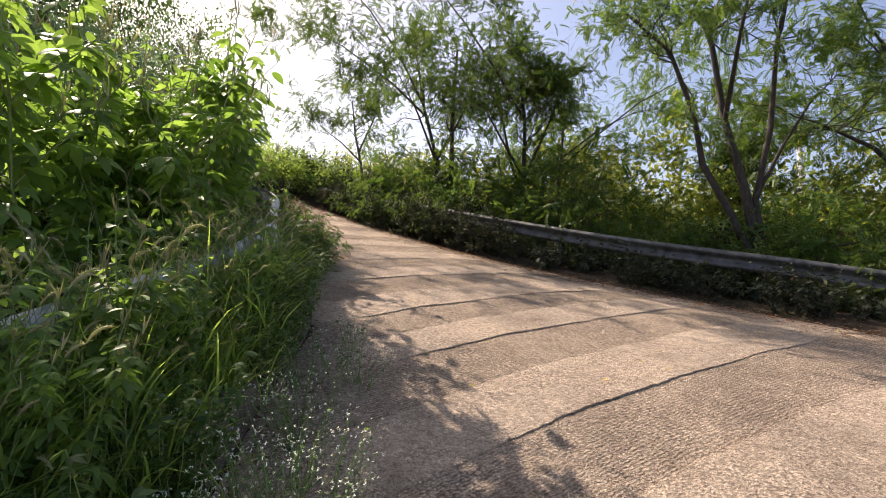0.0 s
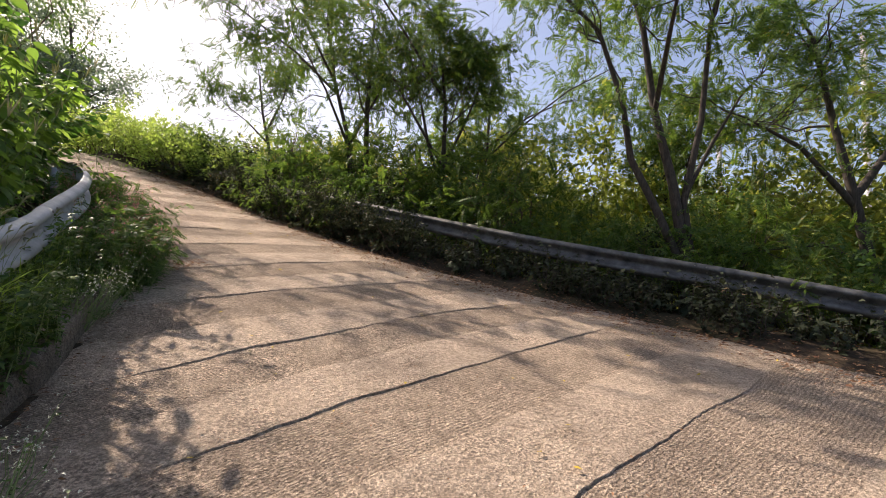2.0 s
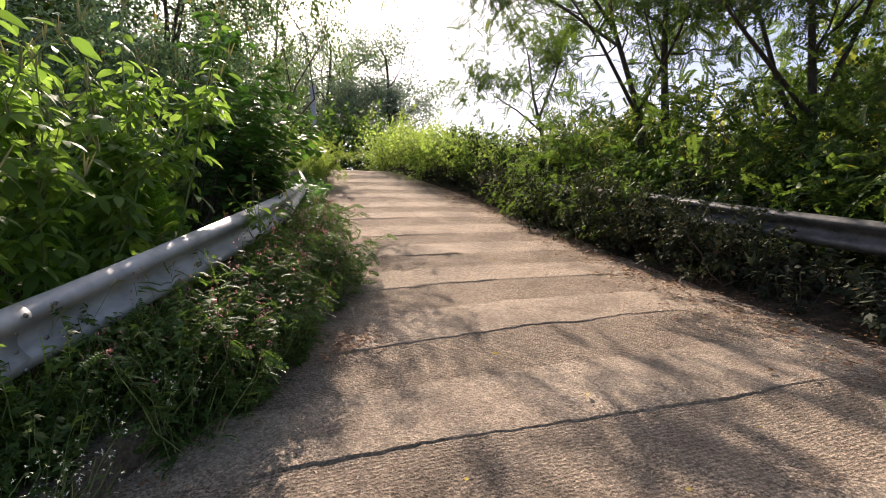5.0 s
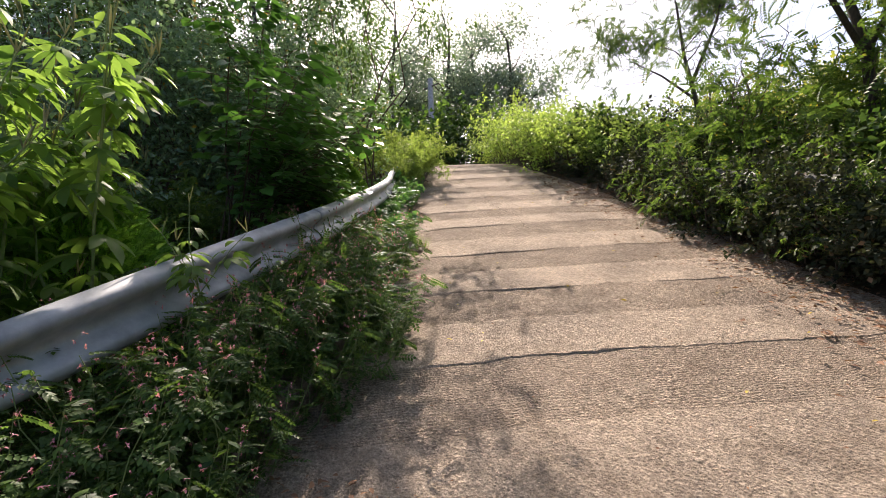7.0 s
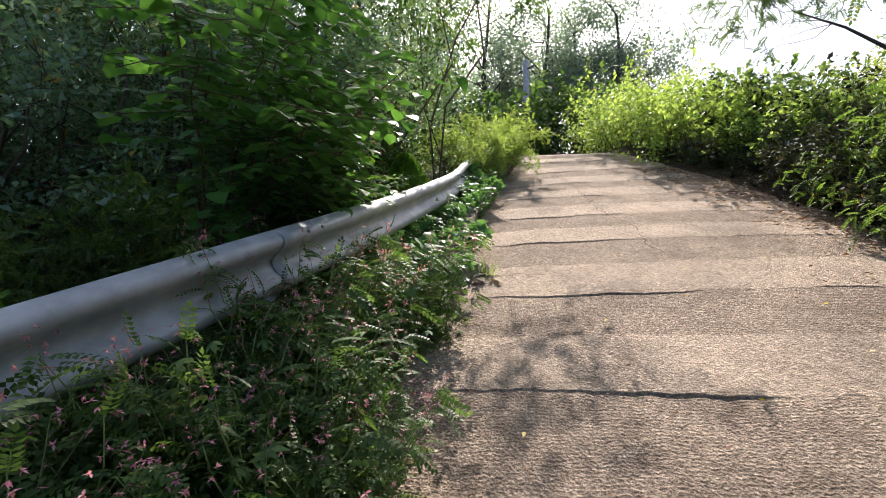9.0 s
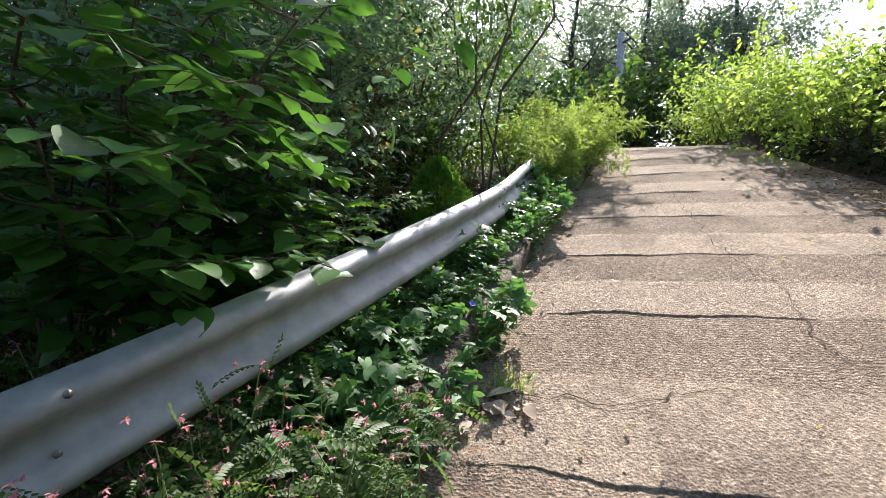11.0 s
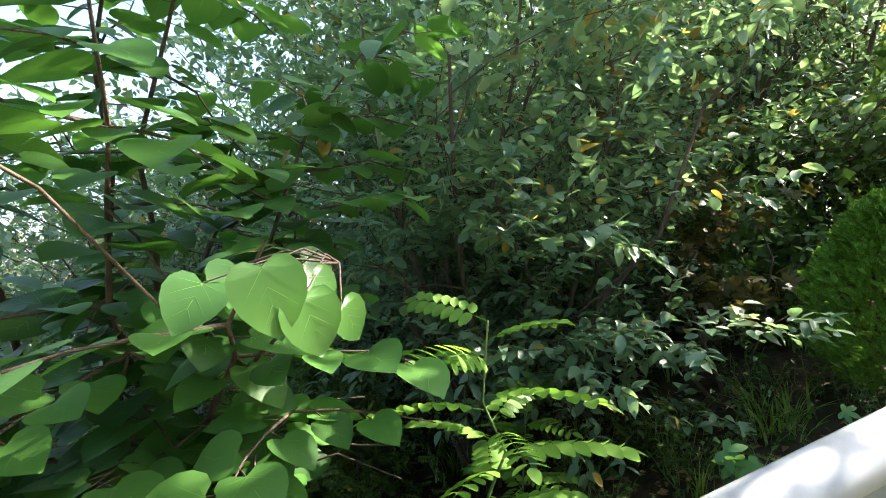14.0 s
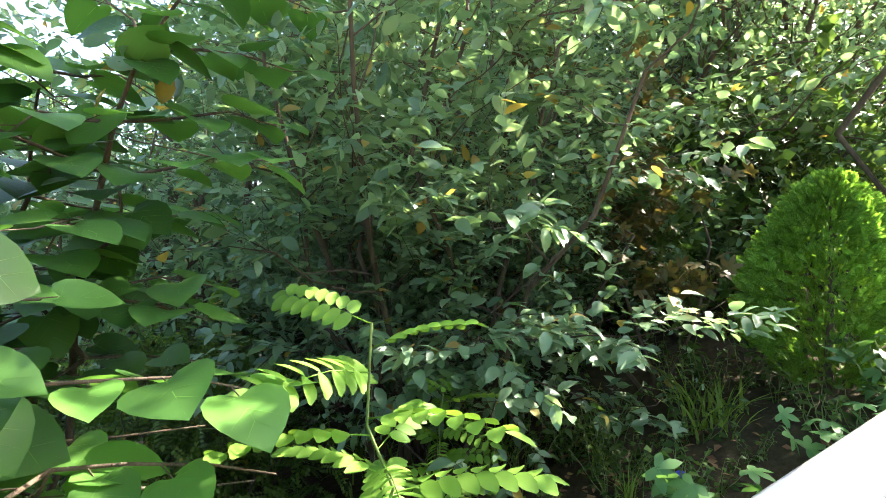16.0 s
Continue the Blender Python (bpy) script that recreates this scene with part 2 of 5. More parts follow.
# the road's left and right edge, one pair for each step in the concrete
LEFT = [(-0.7, -6.0), (-0.85, -4.2), (-1.0, -2.6), (-1.2, -1.0), (-1.35, 0.5), (-1.5, 1.75), (-1.75, 3.2), (-2.02, 4.55), (-2.65, 6.0), (-3.25, 7.4), (-4.1, 8.75), (-5.1, 9.7), (-6.15, 10.65), (-7.25, 11.6),
        (-8.3, 12.45), (-9.25, 13.3), (-10.05, 14.0), (-10.9, 14.9), (-11.8, 15.8), (-12.6, 16.7), (-13.4, 17.6), (-14.3, 18.4), (-15.4, 19.0), (-17.0, 19.6), (-20.0, 20.6)]
RIGHT = [(9.3, -1.6), (8.5, 0.6), (7.8, 2.4), (6.9, 4.1), (5.9, 5.7), (4.55, 7.3), (3.4, 8.6), (2.3, 9.4), (1.1, 10.35), (-0.2, 11.3), (-1.25, 12.4), (-2.35, 13.4), (-3.4, 14.5), (-4.7, 15.5),
         (-5.7, 16.2), (-6.9, 16.9), (-8.0, 17.5), (-9.2, 18.0), (-10.4, 18.5), (-11.6, 19.0), (-12.8, 19.6), (-14.0, 20.3), (-15.2, 21.0), (-17.0, 22.0), (-20.0, 23.4)]
FIRST = -4                      # the number of the first step in the lists


def along(points, k):
    """A point on a smooth line through the points, at the real-valued step k."""
    q = np.array(points)
    s = np.clip(np.asarray(k, float) - FIRST, 0, len(q) - 1.001)
    i = s.astype(int)
    f = (s - i)[..., None]
    p0, p1, p2, p3 = (q[np.clip(i + d, 0, len(q) - 1)] for d in (-1, 0, 1, 2))
    return 0.5 * (2 * p1 + (p2 - p0) * f + (2 * p0 - 5 * p1 + 4 * p2 - p3) * f * f + (3 * p1 - p0 - 3 * p2 + p3) * f ** 3)


def road_point(k, w):
    return along(LEFT, k) * (1 - np.asarray(w)[..., None]) + along(RIGHT, k) * np.asarray(w)[..., None]


_k = np.linspace(FIRST, FIRST + len(LEFT) - 1.01, 400)
_left, _right = along(LEFT, _k), along(RIGHT, _k)


def off_road(x, y):
    """Metres outside the left edge and outside the right edge (0 on the road)."""
    p = np.stack([np.asarray(x, float), np.asarray(y, float)], -1)[..., None, :]
    dl, dr = np.linalg.norm(p - _left, axis=-1), np.linalg.norm(p - _right, axis=-1)
    il, ir = dl.argmin(-1), dr.argmin(-1)
    q = p[..., 0, :]
    out_l = ((q - _left[il]) * (_left[il] - _right[il])).sum(-1) > 0
    out_r = ((q - _right[ir]) * (_right[ir] - _left[ir])).sum(-1) > 0
    return np.where(out_l, dl.min(-1), 0.0), np.where(out_r & ~out_l, dr.min(-1), 0.0)


def ground_height(x, y):
    x, y = np.asarray(x, float), np.asarray(y, float)
    l, r = off_road(x, y)
    z = slope_height(x, y)
    z = z - 0.06 * ((l == 0) & (r == 0)) + np.minimum(l, 0.3) * 0.3 - 0.07 * np.clip(l - 0.8, 0, 8)
    z = z + np.minimum(r, 0.5) * 0.35 - 0.12 * np.clip(r - 1.3, 0, 14)
    far = np.maximum(np.hypot(np.maximum(np.maximum(-15 - x, x - 9), 0), np.maximum(np.maximum(-3 - y, y - 21), 0)) - 2, 0)
    ahead = np.clip((y - 5) / 30, 0, 1)
    return z + ahead * np.minimum(far * 0.16, 7.0) - (1 - ahead) * np.minimum(far * 0.05, 3)


def gz(x, y):
    return float(ground_height(x, y))


# ---------------------------------------------------------------- mesh tools
def mesh_of(name, verts, tris, mats, slots=None, smooth=False, uv=None):
    me = bpy.data.meshes.new(name)
    verts, tris = np.asarray(verts, np.float32), np.asarray(tris, np.int32)
    me.vertices.add(len(verts))
    me.vertices.foreach_set("co", verts.ravel())
    me.loops.add(tris.size)
    me.loops.foreach_set("vertex_index", tris.ravel())
    me.polygons.add(len(tris))
    me.polygons.foreach_set("loop_start", np.arange(0, tris.size, tris.shape[1], dtype=np.int32))
    for m in mats if isinstance(mats, (list, tuple)) else [mats]:
        me.materials.append(m)
    if slots is not None:
        me.polygons.foreach_set("material_index", np.asarray(slots, np.int32))
    if smooth:
        me.polygons.foreach_set("use_smooth", np.ones(len(tris), bool))
    if uv is not None:
        layer = me.uv_layers.new(name="UVMap")
        layer.data.foreach_set("uv", np.asarray(uv, np.float32)[tris.ravel()].ravel())
    me.update(calc_edges=True)
    me.validate()
    return me


def part(name, data, parent, label=""):
    ob = new(name, data)
    ob.parent = parent
    return tagged(ob, label) if label else ob


def thing(name, label, category, where=(0, 0, 0), group="", kind=""):
    ob = new(name)
    ob.empty_display_size = 0.1
    ob.location = where
    return tagged(ob, label, category, group, kind)


class Soup:
    """Triangles gathered from many pieces, for one mesh."""

    def __init__(self):
        self.v, self.t, self.n = [], [], 0

    def add(self, v, t):
        self.v.append(np.asarray(v, float).reshape(-1, 3))
        self.t.append(np.asarray(t, int).reshape(-1, 3) + self.n)
        self.n += len(self.v[-1])

    def tube(self, path, radii, sides=6):
        path = np.asarray(path, float)
        radii = np.broadcast_to(radii, len(path))
        d = np.gradient(path, axis=0)
        d /= np.linalg.norm(d, axis=1)[:, None] + 1e-9
        ref = np.array([0.31, 0.17, 0.93]) if abs(d[0][2]) < 0.9 else np.array([1.0, 0.1, 0.0])
        a = np.cross(d, ref)
        a /= np.linalg.norm(a, axis=1)[:, None] + 1e-9
        b = np.cross(d, a)
        th = np.linspace(0, 2 * np.pi, sides, endpoint=False)
        ring = path[:, None] + radii[:, None, None] * (np.cos(th)[None, :, None] * a[:, None] + np.sin(th)[None, :, None] * b[:, None])
        v = ring.reshape(-1, 3)
        i, j = np.meshgrid(np.arange(len(path) - 1), np.arange(sides), indexing="ij")
        p, q = i * sides + j, i * sides + (j + 1) % sides
        t = np.concatenate([np.stack([p, q, q + sides], -1).reshape(-1, 3), np.stack([p, q + sides, p + sides], -1).reshape(-1, 3)])
        self.add(v, t)

    def scatter(self, tv, tt, place, ahead, up, size):
        """One copy of the template for each place; its y axis goes ahead, its z axis up."""
        place, ahead, up = (np.asarray(a, float).reshape(-1, 3) for a in (place, ahead, up))
        y = ahead / (np.linalg.norm(ahead, axis=1)[:, None] + 1e-9)
        x = np.cross(y, up)
        x /= np.linalg.norm(x, axis=1)[:, None] + 1e-9
        z = np.cross(x, y)
        size = np.broadcast_to(size, len(place))[:, None, None]
        m = np.stack([x, y, z], 1)
        v = np.einsum("vk,nkc->nvc", tv, m) * size + place[:, None]
        t = tt[None] + (np.arange(len(place)) * len(tv))[:, None, None]
        self.add(v.reshape(-1, 3), t.reshape(-1, 3))

    def mesh(self, name, mat, smooth=False):
        if not self.v:
            self.add([(0, 0, 0), (0.001, 0, 0), (0, 0.001, 0)], [(0, 1, 2)])
        return mesh_of(name, np.concatenate(self.v), np.concatenate(self.t), mat, smooth=smooth)


def outline_leaf(points, cup=0.12, droop=0.15):
    """A leaf blade from its half outline (x, y); folded along the midrib and drooping to the tip."""
    half = np.array(points, float)
    n = len(half)
    ys = half[:, 1]
    ym = np.maximum(ys, 0.03)
    mid = np.stack([0 * ym, ym, -droop * ym ** 2], 1)
    def side(s):
        return np.stack([s * half[:, 0], ys, -droop * ys ** 2 + cup * half[:, 0]], 1)
    v = np.concatenate([mid, side(1), side(-1)])
    t = []
    for i in range(n - 1):
        t += [(i, n + i, n + i + 1), (i, n + i + 1, i + 1), (i, 2 * n + i + 1, 2 * n + i), (i, i + 1, 2 * n + i + 1)]
    return v, np.array(t)


OVAL = outline_leaf([(0.02, 0), (0.26, 0.35), (0.02, 1.0)], 0.3, 0.15)
OVAL_FINE = outline_leaf([(0.02, 0), (0.19, 0.18), (0.26, 0.42), (0.19, 0.72), (0.0, 1.0)], 0.3, 0.2)
HEART_LEAF = outline_leaf([(0.01, 0.02), (0.20, -0.10), (0.38, -0.06), (0.50, 0.12), (0.52, 0.34), (0.44, 0.58), (0.28, 0.80), (0.10, 0.95), (0.0, 1.04)], 0.16, 0.16)


def lobed(lobes, depth, fine=True):
    """A palmate leaf: lobes as (angle, length, half width)."""
    v, t = [], []
    for a, length, width in lobes:
        a = radians(a)
        c, s = math.sin(a), math.cos(a)
        k = len(v)
        for f, w in ((0.0, 0.3), (0.35, 0.8), (0.6, 1.0), (0.82, 0.6)) if fine else ((0.0, 0.35), (0.5, 1.0)):
            for side in (-1, 1):
                px, py = side * w * width, f * length
                v.append((c * py + s * px, s * py - c * px, -depth * (f * length) ** 2 + 0.15 * abs(px)))
        v.append((c * length, s * length, -depth * length ** 2))
        rows = 3 if fine else 1
        for i in range(rows):
            b = k + 2 * i
            t += [(b, b + 1, b + 3), (b, b + 3, b + 2)]
        t.append((k + 2 * rows, k + 2 * rows + 1, k + 2 * rows + 2))
    return np.array(v), np.array(t)


TRILOBE = lobed([(0, 1.0, 0.17), (42, 0.8, 0.14), (-42, 0.8, 0.14)], 0.35)
TRI_LITE = lobed([(0, 1.0, 0.19), (42, 0.8, 0.16), (-42, 0.8, 0.16)], 0.35, False)
PALM = lobed([(0, 0.75, 0.15), (48, 0.68, 0.14), (-48, 0.68, 0.14), (100, 0.45, 0.12), (-100, 0.45, 0.12)], 0.25)


def pinnate(pairs, leaf=0.16, template=OVAL, droop=0.35):
    """A feather leaf one unit long, with its leaflets in pairs and one at the tip."""
    s = Soup()
    ys = np.linspace(0.22, 0.95, pairs)
    rach = np.stack([0 * ys, ys, -droop * ys ** 2], 1)
    path = np.array([(0, y, -droop * y * y) for y in (0, 0.5, 1.0)])
    if len(template[0]) > 4:
        s.tube(path, [0.008, 0.006, 0.003], 3)
    else:
        s.add([(-0.012, 0, 0), (0.012, 0, 0), (0, 1, -droop)], [(0, 1, 2)])
    for side in (-1, 1):
        s.scatter(*template, rach, np.stack([np.full(pairs, side * 1.0), np.full(pairs, 0.35), np.full(pairs, -0.2)], 1), np.tile((0, 0, 1.0), (pairs, 1)), leaf)
    s.scatter(*template, [(0, 1, -droop)], [(0, 1, -0.6)], [(0, 0, 1)], leaf)
    return np.concatenate(s.v), np.concatenate(s.t)


BROAD = (np.array([(0, 0, 0), (0.33, 0.45, 0.06), (0, 1.0, -0.12), (-0.33, 0.45, 0.06)]), np.array([(0, 1, 2), (0, 2, 3)]))
FOLD = (np.array([(0, 0, 0), (0.27, 0.42, 0.09), (0, 1.0, -0.16), (-0.27, 0.42, 0.09), (0, 0.45, 0)]), np.array([(0, 1, 4), (1, 2, 4), (2, 3, 4), (3, 0, 4)]))
FEATHER = pinnate(7, 0.21, BROAD)
FEATHER_FINE = pinnate(7, 0.215, outline_leaf([(0.03, 0), (0.24, 0.18), (0.31, 0.45), (0.25, 0.75), (0.06, 1.0)], 0.2, 0.15))


def rand_dirs(rng, n, up=0.0, spread=1.0):
    d = rng.normal(size=(n, 3)) * (spread, spread, spread * 0.7) + (0, 0, up)
    return d / np.linalg.norm(d, axis=1)[:, None]


def bent(rng, a, b, wobble, n=5):
    """A slightly crooked line from a to b."""
    f = np.linspace(0, 1, n)[:, None]
    p = np.asarray(a, float) * (1 - f) + np.asarray(b, float) * f
    p[1:-1] += rng.normal(size=(n - 2, 3)) * wobble
    return p


def grow(rng, wood, stems, twigs, levels, length, kids, sides=6, flat=0.35, start=0.35):
    """Limbs from the stems (path, base radius, tip radius), branching; returns the twig points and their directions."""
    out_p, out_d = [], []
    todo = [(np.asarray(p, float), r0, r1, 0) for p, r0, r1 in stems]
    while todo:
        path, r0, r1, level = todo.pop()
        wood.tube(path, np.linspace(r0, r1, len(path)), max(3, sides - level) if level < levels else 3)
        if level == levels:
            f = np.linspace(0.15, 1, twigs)
            i = f * (len(path) - 1)
            a = np.clip(i.astype(int), 0, len(path) - 2)
            out_p.append(path[a] + (i - a)[:, None] * (path[a + 1] - path[a]))
            out_d.append(np.tile(path[-1] - path[0], (twigs, 1)))
            continue
        for c in range(kids[level]):
            f = 1.0 if c == 0 else rng.uniform(start if level == 0 else 0.3, 0.98)
            i = f * (len(path) - 1)
            a = min(int(i), len(path) - 2)
            base = path[a] + (i - a) * (path[a + 1] - path[a])
            ahead = path[a + 1] - path[a]
            ahead = ahead / (np.linalg.norm(ahead) + 1e-9)
            d = ahead * (0.75 if c == 0 else 0.35) + rand_dirs(rng, 1)[0] * (0.55 if c == 0 else 0.85) * (1, 1, 0.7) + (0, 0, flat * 0.4)
            d /= np.linalg.norm(d)
            ln = length[level] * rng.uniform(0.7, 1.25)
            ra = r0 + (r1 - r0) * f
            slim = 0.7 if c == 0 else 0.42
            todo.append((bent(rng, base, base + d * ln, ln * 0.05, 5 if level + 1 < levels else 3), ra * slim, ra * slim * 0.35, level + 1))
    return np.concatenate(out_p), np.concatenate(out_d)


def leafy(rng, points, dirs, per, template, size, spread, hang=-0.15, up_noise=0.5, jitter=0.06):
    """Leaves round the twig points, as a soup."""
    n = len(points) * per
    p = np.repeat(points, per, 0) + rng.normal(size=(n, 3)) * jitter
    d = np.repeat(dirs, per, 0)
    d = d / (np.linalg.norm(d, axis=1)[:, None] + 1e-9) * 0.5 + rng.normal(size=(n, 3)) * spread + (0, 0, hang)
    up = rng.normal(size=(n, 3)) * up_noise + (0, 0, 1)
    s = Soup()
    s.scatter(*template, p, d, up, size * rng.uniform(0.65, 1.2, n))
    return s


# ---------------------------------------------------------------- ground and road
def axis_steps(near0, near1, step, far):
    a = list(np.arange(near0, near1 + 1e-6, step))
    d, lo, hi = step, near0, near1
    while hi < far:
        d *= 1.35
        lo, hi = lo - d, hi + d
        a = [lo] + a + [hi]
    return np.array(a)


def build_ground():
    xs, ys = axis_steps(-22, 14, 0.35, 1500), axis_steps(-6, 26, 0.35, 1500)
    x, y = np.meshgrid(xs, ys, indexing="ij")
    z = ground_height(x.ravel(), y.ravel()).reshape(x.shape)
    bumps = np.array([noise.noise(Vector((a * 0.8, b * 0.8, 0))) for a, b in zip(x.ravel(), y.ravel())]).reshape(x.shape)
    l, r = off_road(x.ravel(), y.ravel())
    z = z + 0.07 * bumps * ((l + r) > 0.25).reshape(x.shape)
    n, m = x.shape
    i, j = np.meshgrid(np.arange(n - 1), np.arange(m - 1), indexing="ij")
    a = (i * m + j).ravel()
    quads = np.stack([a, a + m, a + m + 1, a + 1], 1)
    me = mesh_of("ground", np.stack([x, y, z], -1).reshape(-1, 3), quads, GROUND, smooth=True)
    tagged(new("ground", me), "dark soil and leaf litter of the wooded hillside", "ground", kind="structure")


def step_height(k, w):
    """How far the concrete stands above the even slope: a riser at each whole step, a smooth tread, a lip, a lower ribbed strip."""
    n = np.floor(k)
    f = k - n
    left_only = np.clip((n - 4.5) / 1.5, 0, 1)
    amp_full = np.clip((w - 0.03) / 0.1, 0, 1) * np.clip((0.83 - w) / 0.10, 0, 1)
    amp_split = np.clip((w - 0.05) / 0.06, 0, 1) * (np.clip((0.44 - w) / 0.03, 0, 1) + 0.55 * np.clip((w - 0.6) / 0.04, 0, 1) * np.clip((0.97 - w) / 0.05, 0, 1))
    amp = amp_full * (1 - left_only) + amp_split * left_only
    amp = 0.74 * amp * (0.75 + 0.55 * np.sin(w * 23 + n * 2.1) * np.sin(w * 7.3 + n))
    tread = 0.007 - 0.001 * (f / 0.5)
    strip = -0.008 - 0.003 * ((f - 0.5) / 0.5)
    s = np.clip((f - 0.47) / 0.014, 0, 1)
    return amp * (tread * (1 - s) + strip * s)


def wavy(k, w):
    """The crooked run of the step's edge."""
    n = np.floor(k + 0.5)
    return np.array([0.07 * noise.noise(Vector((b * 2.5, a * 7.3, 1.5))) + 0.03 * noise.noise(Vector((b * 9, a * 3.1, 4.0))) + 0.010 * noise.noise(Vector((b * 38, a * 5.7, 8.0))) + 0.009 * noise.noise(Vector((b * 120, a * 2.9, 5.0))) for a, b in zip(n.ravel(), w.ravel())]).reshape(k.shape)


def build_road():
    base = np.array([(*road_point(k, w), 0) for k in np.linspace(FIRST, FIRST + len(LEFT) - 1.01, 60) for w in np.linspace(-0.02, 1.02, 9)])
    base[:, 2] = slope_height(base[:, 0], base[:, 1]) - 0.05
    i, j = np.meshgrid(np.arange(59), np.arange(8), indexing="ij")
    a = (i * 9 + j).ravel()
    road = tagged(new("road", mesh_of("road", base, np.stack([a, a + 1, a + 10, a + 9], 1), SMOOTH, smooth=True)),
                  "steep worn concrete road with stepped and ribbed anti-slip bands", "road", kind="structure")
    f = np.r_[0.0, 0.004, 0.03, 0.1, 0.18, 0.26, 0.34, 0.42, 0.469, 0.485, 0.50, 0.56, 0.64, 0.72, 0.8, 0.88, 0.95, 0.985, 0.9995]
    w = np.linspace(0, 1, 380)
    for n in range(FIRST, FIRST + len(LEFT) - 2):
        kk, ww = np.meshgrid(n + f, w, indexing="ij")
        shift = wavy(np.full_like(kk, n), ww) * (1 - f)[:, None] + wavy(np.full_like(kk, n + 1), ww) * f[:, None]
        xy = road_point(kk + shift, ww)
        z = slope_height(xy[..., 0], xy[..., 1]) + step_height(kk, ww)
        rough = np.array([noise.fractal(Vector((a * 2.2, b * 2.2, 0)), 0.8, 2.1, 4) for a, b in xy.reshape(-1, 2)]).reshape(kk.shape)
        chip = np.array([noise.noise(Vector((a * 14, b * 14, 3))) for a, b in xy.reshape(-1, 2)]).reshape(kk.shape)
        z += 0.007 * rough + 0.003 * chip
        v = np.concatenate([xy, z[..., None]], -1).reshape(-1, 3)
        # the riser: the first row again, sunk to the strip below
        foot = np.concatenate([xy[0], (z[0] - 0.09)[:, None]], -1)
        uv = np.stack([ww * 5.0, kk * 1.45], -1).reshape(-1, 2)
        nf, nw = len(f), len(w)
        i, j = np.meshgrid(np.arange(nf - 1), np.arange(nw - 1), indexing="ij")
        a = (i * nw + j).ravel()
        quads = np.stack([a, a + 1, a + nw + 1, a + nw], 1)
        slots = (i.ravel() >= 8).astype(int)
        j = np.arange(nw - 1)
        b = nf * nw
        riser = np.stack([b + j, b + j + 1, j + 1, j], 1)
        me = mesh_of("concrete_band", np.concatenate([v, foot]), np.concatenate([quads, riser]), [SMOOTH, RIBBED], np.r_[slots, 0 * j], uv=np.concatenate([uv, uv[:nw]]))
        part("concrete_band", me, road)


def box_run(path, width, below, above, chamfer=0.025):
    """A bar along a path, with chamfered upper edges, as verts and quads."""
    path = np.asarray(path, float)
    d = np.gradient(path[:, :2], axis=0)
    d /= np.linalg.norm(d, axis=1)[:, None]
    side = np.stack([-d[:, 1], d[:, 0]], 1)
    prof = [(0, -below), (0, above - chamfer), (chamfer, above), (width - chamfer, above), (width, above - chamfer), (width, -below)]
    v = np.array([[(p[0] + s[0] * o, p[1] + s[1] * o, p[2] + h) for o, h in prof] for p, s in zip(path, side)])
    n, m = len(path), len(prof)
    i, j = np.meshgrid(np.arange(n - 1), np.arange(m), indexing="ij")
    a, b = (i * m + j).ravel(), (i * m + (j + 1) % m).ravel()
    quads = np.stack([a, a + m, b + m, b], 1)
    caps = np.array([(0, 1, 2, 3), (0, 3, 4, 5)])
    return v.reshape(-1, 3), np.concatenate([quads, caps, caps[:, ::-1] + (n - 1) * m])


def build_kerb():
    root = thing("kerb", "low weathered concrete kerb footing under the guard rail", "kerb", kind="structure")
    for k0 in np.arange(1.2, 12.9, 0.9):
        ks = np.linspace(k0, k0 + 0.885, 7)
        p = along(LEFT, ks)
        p += np.array([noise.noise(Vector((float(k0) * 5, 0, 0))) * 0.03, 0])
        z = slope_height(p[:, 0], p[:, 1])
        v, q = box_run(np.column_stack([p, z]), 0.24, 0.2, 0.20 + 0.03 * noise.noise(Vector((float(k0) * 3, 2, 0))))
        v = v + np.array([[0, 0, 0.012 * noise.noise(Vector(a) * 6)] for a in v])
        part("kerb_block", mesh_of("kerb_block", v, q, KERB), root)


def build_crack(name, line, width):
    """A crooked crack in the concrete, as a narrow dark groove."""
    p = resample([(x, y, 0) for x, y in line], 0.05)
    p[:, :2] += np.array([[noise.fractal(Vector((a[0] * 5, a[1] * 5, 0)), 0.6, 2.2, 4), noise.fractal(Vector((a[0] * 5, a[1] * 5, 9)), 0.6, 2.2, 4)] for a in p]) * 0.07
    d = np.gradient(p[:, :2], axis=0)
    d /= np.linalg.norm(d, axis=1)[:, None] + 1e-9
    w = width * (0.5 + 0.5 * np.array([abs(noise.noise(Vector((a[0] * 9, a[1] * 9, 4)))) * 2 for a in p]))[:, None]
    side = np.stack([-d[:, 1], d[:, 0]], 1) * w
    v = np.concatenate([p[:, :2] + side, p[:, :2] - side])
    z = slope_height(v[:, 0], v[:, 1]) + 0.014
    n = len(p)
    i = np.arange(n - 1)
    me = mesh_of(name, np.column_stack([v, z]), np.stack([i + n, i + n + 1, i + 1, i], 1), SOIL)
    part(name, me, bpy.data.objects["road"], "thin dark crack in the concrete")


build_ground()
build_road()
build_kerb()


